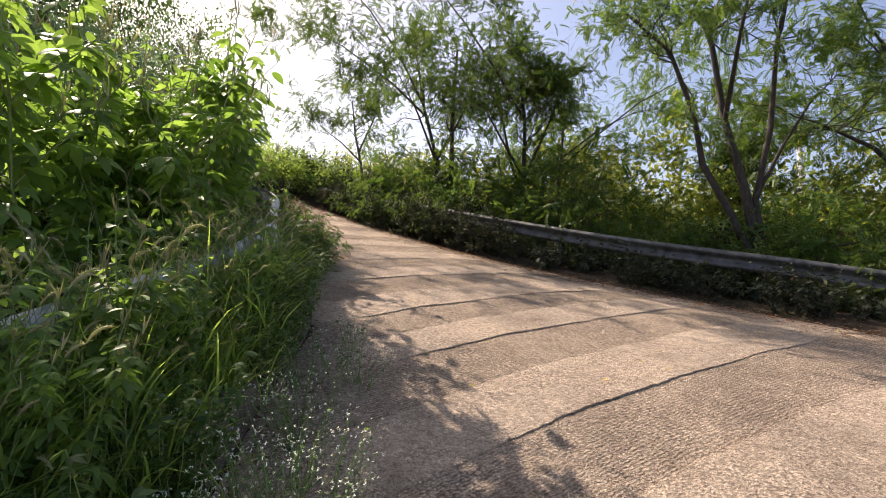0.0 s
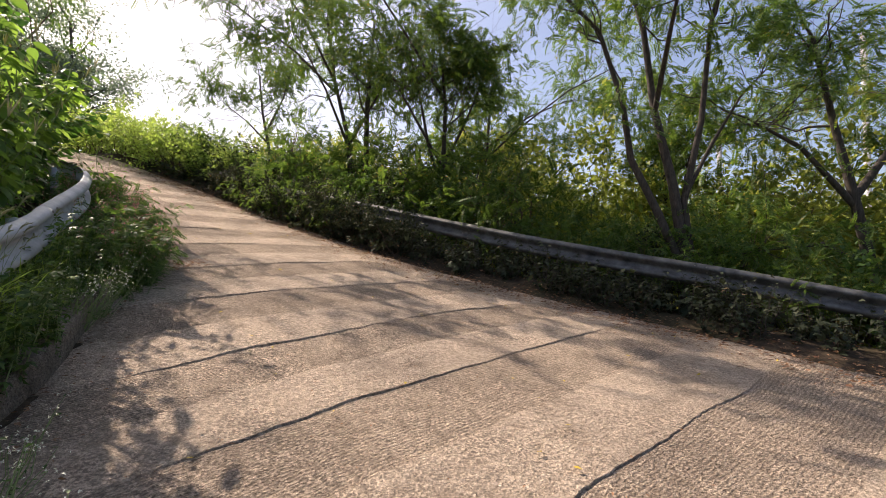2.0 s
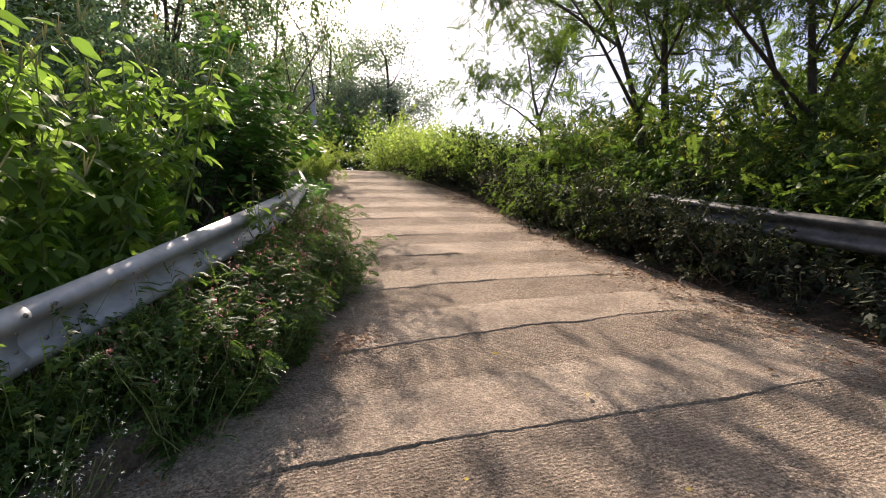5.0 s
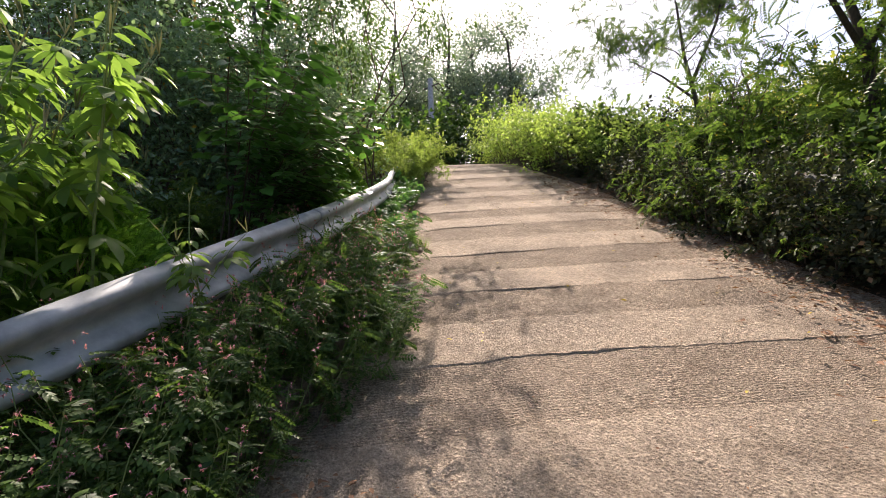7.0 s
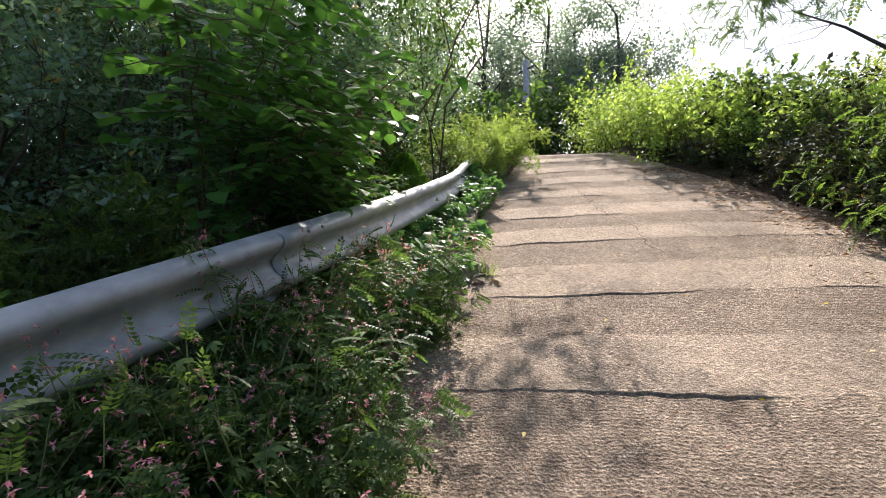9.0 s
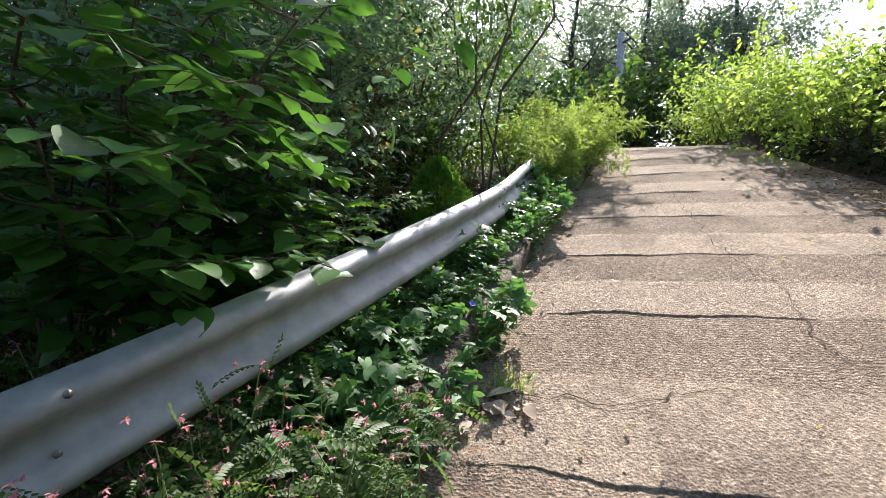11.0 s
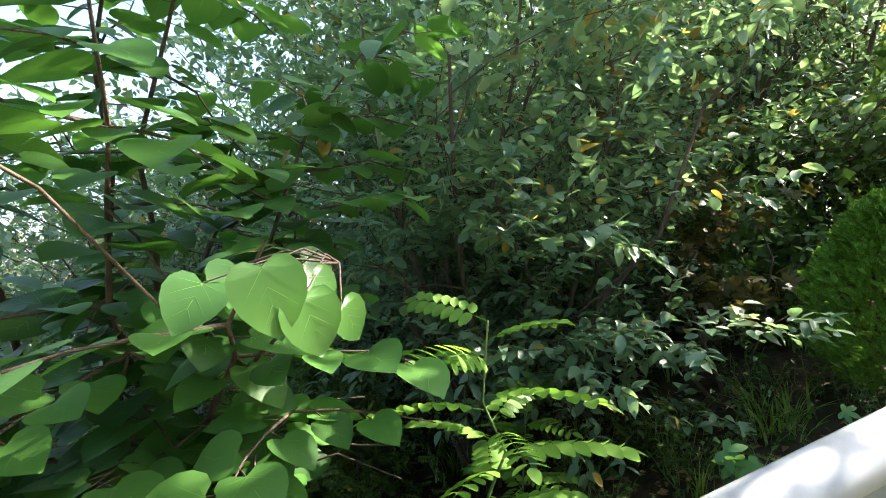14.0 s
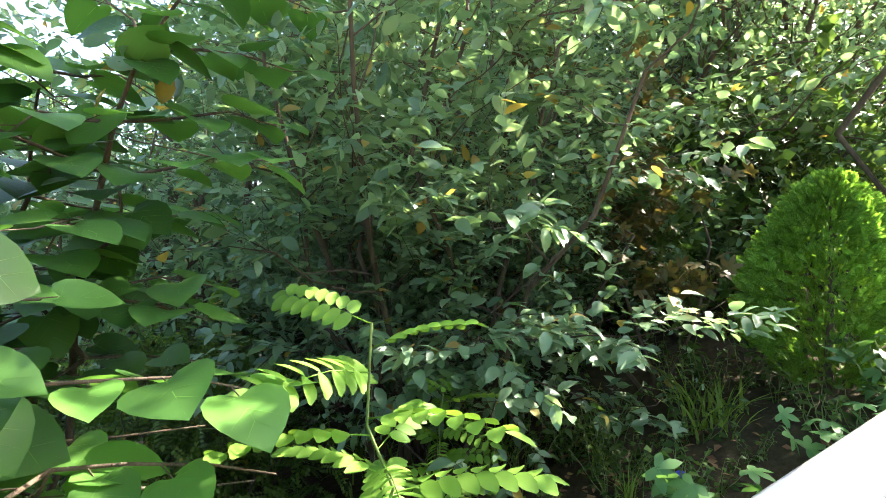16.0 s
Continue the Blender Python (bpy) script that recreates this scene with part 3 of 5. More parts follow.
# ---------------------------------------------------------------- guard rails
def resample(points, step):
    q = np.asarray(points, float)
    n = len(q)
    t = np.linspace(0, n - 1.0001, 400)
    i = t.astype(int)
    f = (t - i)[:, None]
    p0, p1, p2, p3 = (q[np.clip(i + d, 0, n - 1)] for d in (-1, 0, 1, 2))
    c = 0.5 * (2 * p1 + (p2 - p0) * f + (2 * p0 - 5 * p1 + 4 * p2 - p3) * f * f + (3 * p1 - p0 - 3 * p2 + p3) * f ** 3)
    s = np.r_[0, np.cumsum(np.linalg.norm(np.diff(c, axis=0), axis=1))]
    u = np.arange(0, s[-1], step)
    return np.stack([np.interp(u, s, c[:, k]) for k in range(3)], 1)


# height below the top edge, and how far the sheet stands out towards the road
W_BEAM = [(0.0, 0.0), (-0.004, 0.016), (-0.02, 0.052), (-0.04, 0.076), (-0.065, 0.083), (-0.09, 0.076), (-0.125, 0.03), (-0.15, 0.006), (-0.175, 0.0), (-0.2, 0.006),
          (-0.225, 0.03), (-0.26, 0.076), (-0.285, 0.083), (-0.31, 0.076), (-0.33, 0.052), (-0.346, 0.016), (-0.35, 0.0)]


def beam(path, side, steel, lap=0.0):
    """A W-shaped sheet along the path of its top edge; side: which way its face looks (1: right of the path)."""
    d = np.gradient(path[:, :2], axis=0)
    d /= np.linalg.norm(d, axis=1)[:, None]
    nrm = np.stack([d[:, 1], -d[:, 0]], 1) * side
    front = np.array([[(p[0] + s[0] * (o + lap), p[1] + s[1] * (o + lap), p[2] + h) for h, o in W_BEAM] for p, s in zip(path, nrm)])
    back = front.copy()
    back[..., :2] -= nrm[:, None] * 0.004
    n, m = front.shape[:2]
    i, j = np.meshgrid(np.arange(n - 1), np.arange(m - 1), indexing="ij")
    a = (i * m + j).ravel()
    q = np.stack([a, a + 1, a + m + 1, a + m], 1)
    top = np.arange(n - 1) * m
    rim = [np.stack([top, top + m, top + m + n * m, top + n * m], 1), np.stack([top + m - 1, top + m - 1 + n * m, top + 2 * m - 1 + n * m, top + 2 * m - 1], 1)]
    e = np.arange(m - 1)
    ends = [np.stack([e, e + n * m, e + 1 + n * m, e + 1], 1), np.stack([e, e + 1, e + 1 + n * m, e + n * m], 1) + (n - 1) * m]
    quads = np.concatenate([q, q[:, ::-1] + n * m, *rim, *ends])
    if side < 0:
        quads = quads[:, ::-1]
    return mesh_of("beam", np.concatenate([front.reshape(-1, 3), back.reshape(-1, 3)]), quads, steel, smooth=True), nrm


def rod(a, b, r, sides=10, mat=None, name="post", cap=True):
    s = Soup()
    s.tube([a, b], [r, r], sides)
    if cap:
        d = (np.asarray(b, float) - a) / np.linalg.norm(np.asarray(b, float) - a)
        for c, ring in ((np.asarray(a) - d * 0.0, 0), (np.asarray(b) + d * 0.25 * r, sides)):
            s.v[0] = np.concatenate([s.v[0], [c]])
            k = len(s.v[0]) - 1
            e = np.arange(sides)
            s.t[0] = np.concatenate([s.t[0], np.stack([ring + e, ring + (e + 1) % sides, 0 * e + k], 1)])
    return s.mesh(name, mat, smooth=True)


def build_rail(points, side, steel, label, joints):
    path = resample(points, 0.09)
    rail = thing("guard_rail", label, "guard rail")
    cuts = [0] + [int(np.hypot(path[:, 0] - x, path[:, 1] - y).argmin()) for x, y in joints] + [len(path) - 1]
    for c, (i0, i1) in enumerate(zip(cuts, cuts[1:])):
        seg = path[max(i0 - 2, 0):i1 + 2]
        if len(seg) < 4:
            continue
        me, nrm = beam(seg, side, steel, 0.011 * (c % 2))
        b = part("beam", me, rail)
        at, s, ahead = path[i0], nrm[min(2, len(nrm) - 1)], seg[3] - seg[2]
        ahead = ahead / np.linalg.norm(ahead)
        for u in (0.06, 0.22):
            for h, o in ((-0.045, 0.078), (-0.13, 0.026), (-0.22, 0.026), (-0.305, 0.078))[::2 if u > 0.1 else 1]:
                p = at + ahead * u + np.array([s[0], s[1], 0]) * (o + 0.008) + (0, 0, h)
                part("bolt", rod(p, p + np.array([s[0], s[1], 0]) * 0.010, 0.012, 8, BOLT, "bolt"), b, "round dark bolt head")
    back = np.gradient(path[:, :2], axis=0)
    back /= np.linalg.norm(back, axis=1)[:, None]
    for i in cuts[1:-1] + [len(path) - 5]:
        p, s = path[i], np.array([back[i, 1], -back[i, 0], 0]) * side
        foot = p - s * 0.15
        post = part("post", rod((foot[0], foot[1], gz(foot[0], foot[1]) - 0.3), (foot[0], foot[1], p[2] - 0.11), 0.057, 12, steel), rail)
        part("spacer", rod(foot + (0, 0, -0.17), p + (0, 0, -0.17) - s * 0.006, 0.04, 8, steel, "spacer"), post, "steel spacer block")
    return rail


RAIL_LEFT = [(-2.2, 0.2, 0.28), (-2.24, 1.2, 0.50), (-2.28, 2.3, 0.77), (-2.42, 3.6, 1.06), (-2.58, 4.4, 1.26), (-2.8, 5.23, 1.50), (-3.2, 6.05, 1.76), (-3.68, 7.1, 2.14),
             (-4.45, 8.18, 2.49), (-5.44, 9.25, 2.81), (-7.0, 10.7, 3.25), (-8.54, 12.13, 3.74), (-9.8, 13.1, 4.15), (-11.0, 14.05, 4.55)]
RAIL_RIGHT = [(8.4, 6.2, 0.45), (6.6, 7.5, 0.82), (4.75, 8.8, 1.25), (2.4, 10.45, 1.78), (-0.15, 12.25, 2.45), (-1.8, 13.6, 2.93), (-3.8, 15.1, 3.45), (-5.85, 16.65, 4.05), (-6.9, 17.7, 4.44), (-7.3, 18.2, 4.6)]
build_rail(RAIL_LEFT, 1, STEEL, "galvanised steel W-beam guard rail along the kerb", [(-2.3, 2.5), (-3.1, 5.85), (-5.5, 9.3), (-8.54, 12.13)])
build_rail(RAIL_RIGHT, -1, OLD_SHADED_STEEL, "weathered steel W-beam guard rail, colour darkened for tree shade, half hidden by bushes", [(4.6, 8.9), (1.1, 11.35), (-2.2, 13.9), (-5.75, 16.6)])
build_crack("crack", [(-9.64, 15.2), (-9.1, 15.0), (-8.04, 14.32), (-7.15, 13.77), (-6.6, 13.58), (-6.25, 13.28), (-5.9, 13.04), (-5.68, 12.97), (-5.55, 13.4), (-5.2, 13.95), (-4.95, 14.25)], 0.0055)
build_crack("crack", [(-6.4, 11.2), (-6.09, 11.56), (-5.94, 11.87), (-5.9, 12.07), (-5.85, 12.3)], 0.005)


# ---------------------------------------------------------------- plants: one maker for each kind
def tree_stems(base, stems, r):
    return [(np.array([(base[0] + a, base[1] + b, base[2] + c) for a, b, c in path]), r * f, r * f * 0.3) for path, f in stems]


def make_locust(rng, stems, r, label, where, reach=1.3, leaf=0.26, per=4, twigs=5, kids=(5, 4), mat=LOCUST, name="locust_tree", start=0.6, gaps=-0.12):
    """A tree with feathered leaves: trunks and limbs in one mesh, the crown in another."""
    t = thing(name, label, "tree", where)
    wood = Soup()
    p, d = grow(rng, wood, tree_stems((0, 0, 0), stems, r), twigs, 2, (reach, reach * 0.75), kids, 9, start=start)
    lump = np.array([noise.noise(Vector(q) * 0.95) for q in p])
    p, d = p[lump > gaps], d[lump > gaps]
    part("trunk", wood.mesh("trunk", BARK, True), t, "dark furrowed trunk and limbs")
    part("crown", leafy(rng, p, d, per, FEATHER, leaf, 0.55, -0.2, 0.5, 0.10).mesh("crown", mat), t, "loose crown of small feathered leaves")
    return t


def make_shrub(rng, name, label, where, height, width, stems, leaf, template, mat, per=5, twigs=6, kids=(4, 4), wood_mat=TWIG, hang=-0.1, jitter=0.05, up=0.35, category="shrub", slim=1.0):
    t = thing(name, label, category, where)
    wood = Soup()
    st = []
    for i in range(stems):
        a = rng.uniform(0, 2 * np.pi)
        tip = np.array([math.cos(a) * width * rng.uniform(0.1, 0.5), math.sin(a) * width * rng.uniform(0.1, 0.5), height * rng.uniform(0.5, 0.85)])
        st.append((bent(rng, (math.cos(a) * 0.06, math.sin(a) * 0.06, -0.1), tip, 0.05 * height, 6), 0.012 * height * slim, 0.005 * height * slim))
    p, d = grow(rng, wood, st, twigs, 2, (width * 0.42, width * 0.28), kids, 6, up)
    low = p[:, 2] > 0.05
    part("woody_stem", wood.mesh("woody_stem", wood_mat, True), t)
    part("foliage", leafy(rng, p[low], d[low], per, template, leaf, 0.6, hang, 0.6, jitter).mesh("foliage", mat), t)
    return t


def make_ragweed(rng, height, label="tall giant ragweed with three-lobed leaves and green spikes"):
    t = thing("giant_ragweed", label, "weed")
    wood, leaves, spikes = Soup(), Soup(), Soup()
    lean = rng.normal(size=2) * 0.12
    top = np.array([lean[0] * height, lean[1] * height, height])
    main = bent(rng, (0, 0, -0.1), top, 0.02, 7)
    wood.tube(main, np.linspace(0.012, 0.004, 7), 5)
    runs = [main]
    for i in range(int(rng.integers(4, 8))):
        f = rng.uniform(0.35, 0.85)
        a = main[int(f * 6)]
        an = rng.uniform(0, 2 * np.pi)
        ln = height * rng.uniform(0.18, 0.32)
        side = bent(rng, a, a + np.array([math.cos(an) * ln * 0.6, math.sin(an) * ln * 0.6, ln * 0.8]), 0.01, 4)
        wood.tube(side, np.linspace(0.006, 0.003, 4), 4)
        runs.append(side)
    for run in runs:
        lng = np.linalg.norm(run[-1] - run[0])
        n = max(3, int(lng / 0.16))
        for i in range(n):
            f = 0.3 + 0.7 * i / n
            s = f * (len(run) - 1)
            j = min(int(s), len(run) - 2)
            p = run[j] + (s - j) * (run[j + 1] - run[j])
            an = i * 1.57 + rng.uniform(-0.4, 0.4)
            for o in (0, np.pi):
                d = np.array([math.cos(an + o), math.sin(an + o), rng.uniform(-0.25, 0.35)])
                size = rng.uniform(0.12, 0.225) * (1.2 - 0.6 * f)
                stalk = p + d * size * 0.35
                wood.tube([p, stalk], [0.0022, 0.0015], 3)
                tpl = TRILOBE if f < 0.75 or rng.random() < 0.4 else OVAL_FINE
                leaves.scatter(*tpl, [stalk], [d + (0, 0, -0.35)], [(rng.normal() * 0.3, rng.normal() * 0.3, 1)], size * 1.15)
        end = run[-1]
        for c in range(3):
            d = np.array([rng.normal() * 0.25, rng.normal() * 0.25, 1.0])
            q = end + d * rng.uniform(0.07, 0.16)
            spikes.tube([end, (end + q) / 2, q], [0.004, 0.006, 0.002], 5)
    part("stem", wood.mesh("stem", STALK, True), t)
    part("foliage", leaves.mesh("foliage", RAG), t)
    tagged(part("inflorescence", spikes.mesh("inflorescence", SEED, True), t), kind="stuff")
    return t


def blade_strip(rng, base, ahead, length, width, soup, bend=0.9, n=5):
    f = np.linspace(0, 1, n)
    a = np.array([math.cos(ahead), math.sin(ahead), 0])
    s = np.array([-a[1], a[0], 0])
    rise = f * length * (1 - 0.45 * bend * f)
    out = length * bend * 0.65 * f ** 2
    mid = np.asarray(base) + out[:, None] * a + rise[:, None] * (0, 0, 1)
    w = width * (1 - f ** 2.2) * 0.5 + 0.0004
    v = np.concatenate([mid - w[:, None] * s, mid + w[:, None] * s])
    i = np.arange(n - 1)
    soup.add(v, np.concatenate([np.stack([i, i + n, i + n + 1], 1), np.stack([i, i + n + 1, i + 1], 1)]))


def make_foxtail(rng, height, heads, label="clump of foxtail grass with drooping bristly heads"):
    t = thing("foxtail_grass", label, "grass")
    wood, blades, seed = Soup(), Soup(), Soup()
    for i in range(30):
        blade_strip(rng, (rng.normal() * 0.06, rng.normal() * 0.06, -0.03), rng.uniform(0, 6.28), height * rng.uniform(0.6, 1.15), rng.uniform(0.010, 0.019), blades, rng.uniform(0.35, 1.1), 6)
    for i in range(heads):
        an = rng.uniform(0, 6.28)
        b = np.array([rng.normal() * 0.05, rng.normal() * 0.05, 0])
        r = height * rng.uniform(0.85, 1.15)
        f = np.linspace(0, 1, 6)[:, None]
        path = b + np.array([math.cos(an), math.sin(an), 0]) * f ** 2 * r * 0.22 + np.array([0, 0, 1]) * f * r * (1 - 0.12 * f)
        wood.tube(path, np.linspace(0.002, 0.001, 6), 3)
        d = path[-1] - path[-2]
        d /= np.linalg.norm(d)
        ln = rng.uniform(0.06, 0.1)
        g = np.linspace(0, 1, 6)[:, None]
        hp = path[-1] + d * g * ln + np.array([math.cos(an) * 0.4, math.sin(an) * 0.4, -1]) * g ** 2 * ln * 0.45
        seed.tube(hp, [0.002, 0.004, 0.0048, 0.0045, 0.0035, 0.001], 6)
        n = 70
        k = rng.uniform(0, 4.99, n)
        pos = hp[k.astype(int)] + (k % 1)[:, None] * (hp[k.astype(int) + 1] - hp[k.astype(int)])
        dd = rand_dirs(rng, n) + d * 0.6
        tri = np.stack([pos - 0.0007, pos + 0.0007, pos + dd * 0.016], 1).reshape(-1, 3)
        seed.add(tri, np.arange(3 * n).reshape(-1, 3))
    part("stalk", wood.mesh("stalk", STALK, True), t)
    tagged(part("grass", blades.mesh("grass", BLADE), t), kind="stuff")
    tagged(part("bristle", seed.mesh("bristle", SEED), t), kind="stuff")
    return t


def make_weed(rng, name, label, height, template, leaf, mat, stems=6, gap=0.06, spread=0.5, flower=None, fsize=0.012, category="weed"):
    """A low leafy plant: several stems with leaves all the way, some with flowers at the tips."""
    t = thing(name, label, category)
    wood, leaves, flowers = Soup(), Soup(), Soup()
    for i in range(stems):
        an, ln = rng.uniform(0, 6.28), height * rng.uniform(0.6, 1.1)
        tip = np.array([math.cos(an) * ln * spread * rng.uniform(0.3, 1.2), math.sin(an) * ln * spread * rng.uniform(0.3, 1.2), ln])
        run = bent(rng, (math.cos(an) * 0.03, math.sin(an) * 0.03, -0.05), tip, 0.03 * height, 6)
        wood.tube(run, np.linspace(0.004, 0.0015, 6), 4)
        n = max(4, int(ln / gap))
        s = np.linspace(0.12, 1, n) * 4.99
        j = s.astype(int)
        p = run[j] + (s - j)[:, None] * (run[j + 1] - run[j])
        d = rand_dirs(rng, n) * (1, 1, 0.4)
        leaves.scatter(*template, p, d, rng.normal(size=(n, 3)) * 0.4 + (0, 0, 1), leaf * rng.uniform(0.6, 1.2, n))
        if flower:
            m = 5
            fp = run[-1] + rng.normal(size=(m, 3)) * 0.03
            flowers.scatter(*OVAL, np.repeat(fp, 5, 0), rand_dirs(rng, m * 5), np.tile((0, 0, 1.0), (m * 5, 1)), fsize)
    tagged(part("stem", wood.mesh("stem", BARK if mat is DULL_SHADED else STALK, True), t), kind="stuff")
    part("foliage", leaves.mesh("foliage", mat), t)
    if flower:
        tagged(part("blossom", flowers.mesh("blossom", flower), t), kind="stuff")
    return t


def make_thuja(rng, height, width, label, where):
    t = thing("arborvitae", label, "conifer shrub", where)
    wood, fans = Soup(), Soup()
    wood.tube(bent(rng, (0, 0, -0.1), (0, 0, height * 0.9), 0.01), np.linspace(0.035, 0.008, 5), 6)
    n = 5200
    u = rng.uniform(0, 1, n) ** 0.8
    an = rng.uniform(0, 6.28, n)
    out = np.stack([np.cos(an), np.sin(an), 0 * an], 1)
    lump = np.array([noise.noise(Vector((c * 2.4, e * 2.4, h * 4.5))) for (c, e, _), h in zip(out, u)])
    prof = width * 0.5 * np.sin(np.clip(0.12 + u * 0.88, 0, 1) * np.pi) ** 0.7 * (1 - 0.25 * u) * (0.92 + 0.36 * lump)
    rr = prof * np.where(np.arange(n) % 4 == 0, rng.uniform(0.3, 0.7, n), rng.uniform(0.8, 1.04, n))
    p = out * rr[:, None] + np.stack([0 * u, 0 * u, 0.06 + u * height], 1)
    # an upright fan: a spine with short scaly side sprigs
    s = Soup()
    for f in np.linspace(0.05, 0.95, 8):
        for side in (-1, 1):
            ln = 0.42 * (1 - 0.55 * f)
            b = np.array([0, f, 0])
            e = b + np.array([side * ln * 0.75, ln * 0.8, 0.06])
            s.add([b + (0, -0.035, 0), b + (0, 0.045, 0), (b + e) / 2 + (side * 0.03, -0.045, 0.02), (b + e) / 2 + (-side * 0.03, 0.05, 0.02), e], [(0, 1, 2), (1, 3, 2), (2, 3, 4)])
    s.add([(-0.03, 0, 0), (0.03, 0, 0), (0, 1.1, 0)], [(0, 1, 2)])
    tv, tt = np.concatenate(s.v), np.concatenate(s.t)
    d = out * 1.0 + np.array([0, 0, 0.65]) + rng.normal(size=(n, 3)) * 0.35
    sidev = np.stack([-np.sin(an), np.cos(an), 0 * an], 1) + rng.normal(size=(n, 3)) * 0.35
    fans.scatter(tv, tt, p, d, sidev, rng.uniform(0.06, 0.105, n))
    part("stem", wood.mesh("stem", TWIG, True), t)
    part("foliage", fans.mesh("foliage", THUJA), t, "upright fans of scaly green foliage")
    return t


def place(ob, spots, rng, group, lift=0.0, sizes=(0.85, 1.2)):
    """Puts the thing at the first spot and copies at the others, turned and sized anew, standing on the ground."""
    if ob is None:
        return
    for i, (x, y) in enumerate(spots):
        s = rng.uniform(*sizes)
        m = Matrix.Translation((x, y, gz(x, y) + lift)) @ Matrix.Rotation(rng.uniform(0, 6.28), 4, "Z")
        c = ob if i == 0 else copy_thing(ob, m)
        c.matrix_basis = m @ Matrix.Scale(s, 4)
        tagged(c, group=group)


def left_spot(k, off):
    a, b = along(LEFT, k), along(RIGHT, k)
    d = (a - b) / np.linalg.norm(a - b)
    return tuple(float(c) for c in a + d * off)


def right_spot(k, off):
    a, b = along(LEFT, k), along(RIGHT, k)
    d = (b - a) / np.linalg.norm(a - b)
    return tuple(float(c) for c in b + d * off)


rng = np.random.default_rng(7)

# ---------------------------------------------------------------- trees by the right-hand rail
B_STEMS = [([(0, 0, -0.3), (0, 0, 0.7), (-0.45, 0.1, 1.9), (-0.95, 0.1, 2.9), (-1.05, 0.2, 4.0), (-1.5, 0.2, 5.4), (-2.4, 0.3, 6.4)], 0.8),
           ([(0.12, 0, -0.3), (0.05, 0.1, 1.0), (-0.15, 0.1, 2.4), (-0.4, 0.3, 3.9), (-0.5, 0.5, 5.6), (-0.9, 0.6, 7.2)], 1.0),
           ([(0.3, 0.05, -0.3), (0.18, 0.1, 0.9), (0.05, 0.1, 2.1), (0.35, 0.0, 3.6), (0.5, -0.1, 5.4), (0.9, -0.1, 7.0)], 0.75),
           ([(0.05, 0.05, 2.2), (0.6, 0.1, 3.2), (1.3, 0.3, 4.2), (1.9, 0.4, 4.8)], 0.35),
           ([(-0.4, 0.3, 3.8), (-0.6, -0.8, 5.0), (-0.8, -1.8, 5.8)], 0.45)]
C_STEMS = [([(0, 0, -0.3), (0.02, 0, 1.2), (0.15, 0, 2.6), (0.2, 0.1, 4.2), (0.0, 0.1, 6.0)], 1.0),
           ([(0.12, 0, 1.8), (-0.25, 0.1, 3.0), (-0.5, 0.1, 4.4), (-0.8, 0, 5.6)], 0.55),
           ([(0.15, 0, 2.4), (0.7, 0.1, 3.6), (1.2, 0.2, 4.8)], 0.5),
           ([(0.15, 0, 2.4), (-0.6, -0.9, 3.5), (-1.2, -2.0, 4.3)], 0.45),
           ([(0.2, 0.1, 4.2), (-0.7, -1.1, 5.3), (-1.5, -2.4, 6.0), (-2.0, -3.4, 6.2)], 0.4)]
D_STEMS = [([(0, 0, -0.3), (-0.05, 0, 1.4), (-0.15, 0, 2.8), (-0.6, 0.1, 4.6), (-0.9, 0.2, 6.6)], 1.0),
           ([(0.35, 0.2, -0.3), (0.36, 0.2, 1.8), (0.38, 0.2, 3.8), (0.55, 0.3, 6.6)], 1.25),
           ([(-0.15, 0, 2.6), (0.7, -0.2, 4.0), (1.3, -0.3, 5.2)], 0.5),
           ([(-0.15, 0, 2.6), (-0.6, -1.1, 3.9), (-1.0, -2.2, 4.7)], 0.45),
           ([(-0.5, 0.1, 4.2), (-1.6, -0.5, 5.2), (-3.1, -1.2, 6.2), (-4.4, -1.8, 6.7)], 0.4),
           ([(-0.6, 0.1, 4.6), (-1.2, -1.3, 5.8), (-1.8, -2.6, 6.5), (-2.2, -3.6, 6.7)], 0.4)]
E_STEMS = [([(0, 0, -0.3), (-0.05, 0, 1.3), (-0.2, 0, 2.4), (-0.45, 0, 3.6), (-0.6, 0, 5.0)], 1.0),
           ([(-0.2, 0, 2.4), (-1.1, 0.1, 3.3), (-2.0, 0.1, 4.0)], 0.45),
           ([(-0.3, 0, 2.8), (0.3, 0.1, 4.2), (0.6, 0.1, 5.4)], 0.55)]
F_STEMS = [([(0.35, 0, -0.3), (0.1, 0, 1.6), (-0.25, 0, 3.2), (-0.6, 0, 4.6), (-0.9, 0.1, 6.4)], 1.0),
           ([(0.0, 0, 1.9), (-0.9, 0, 2.3), (-1.8, 0.1, 2.2), (-2.4, 0.1, 2.1)], 0.35),
           ([(-0.2, 0, 3.0), (-1.2, 0.1, 4.2), (-2.2, 0.2, 4.8)], 0.5),
           ([(-0.25, 0, 3.2), (0.9, 0.1, 4.6), (1.8, 0.1, 5.6)], 0.6)]


def stand(ob, x, y, z=None):
    ob.location = (x, y, gz(x, y) if z is None else z)
    return ob


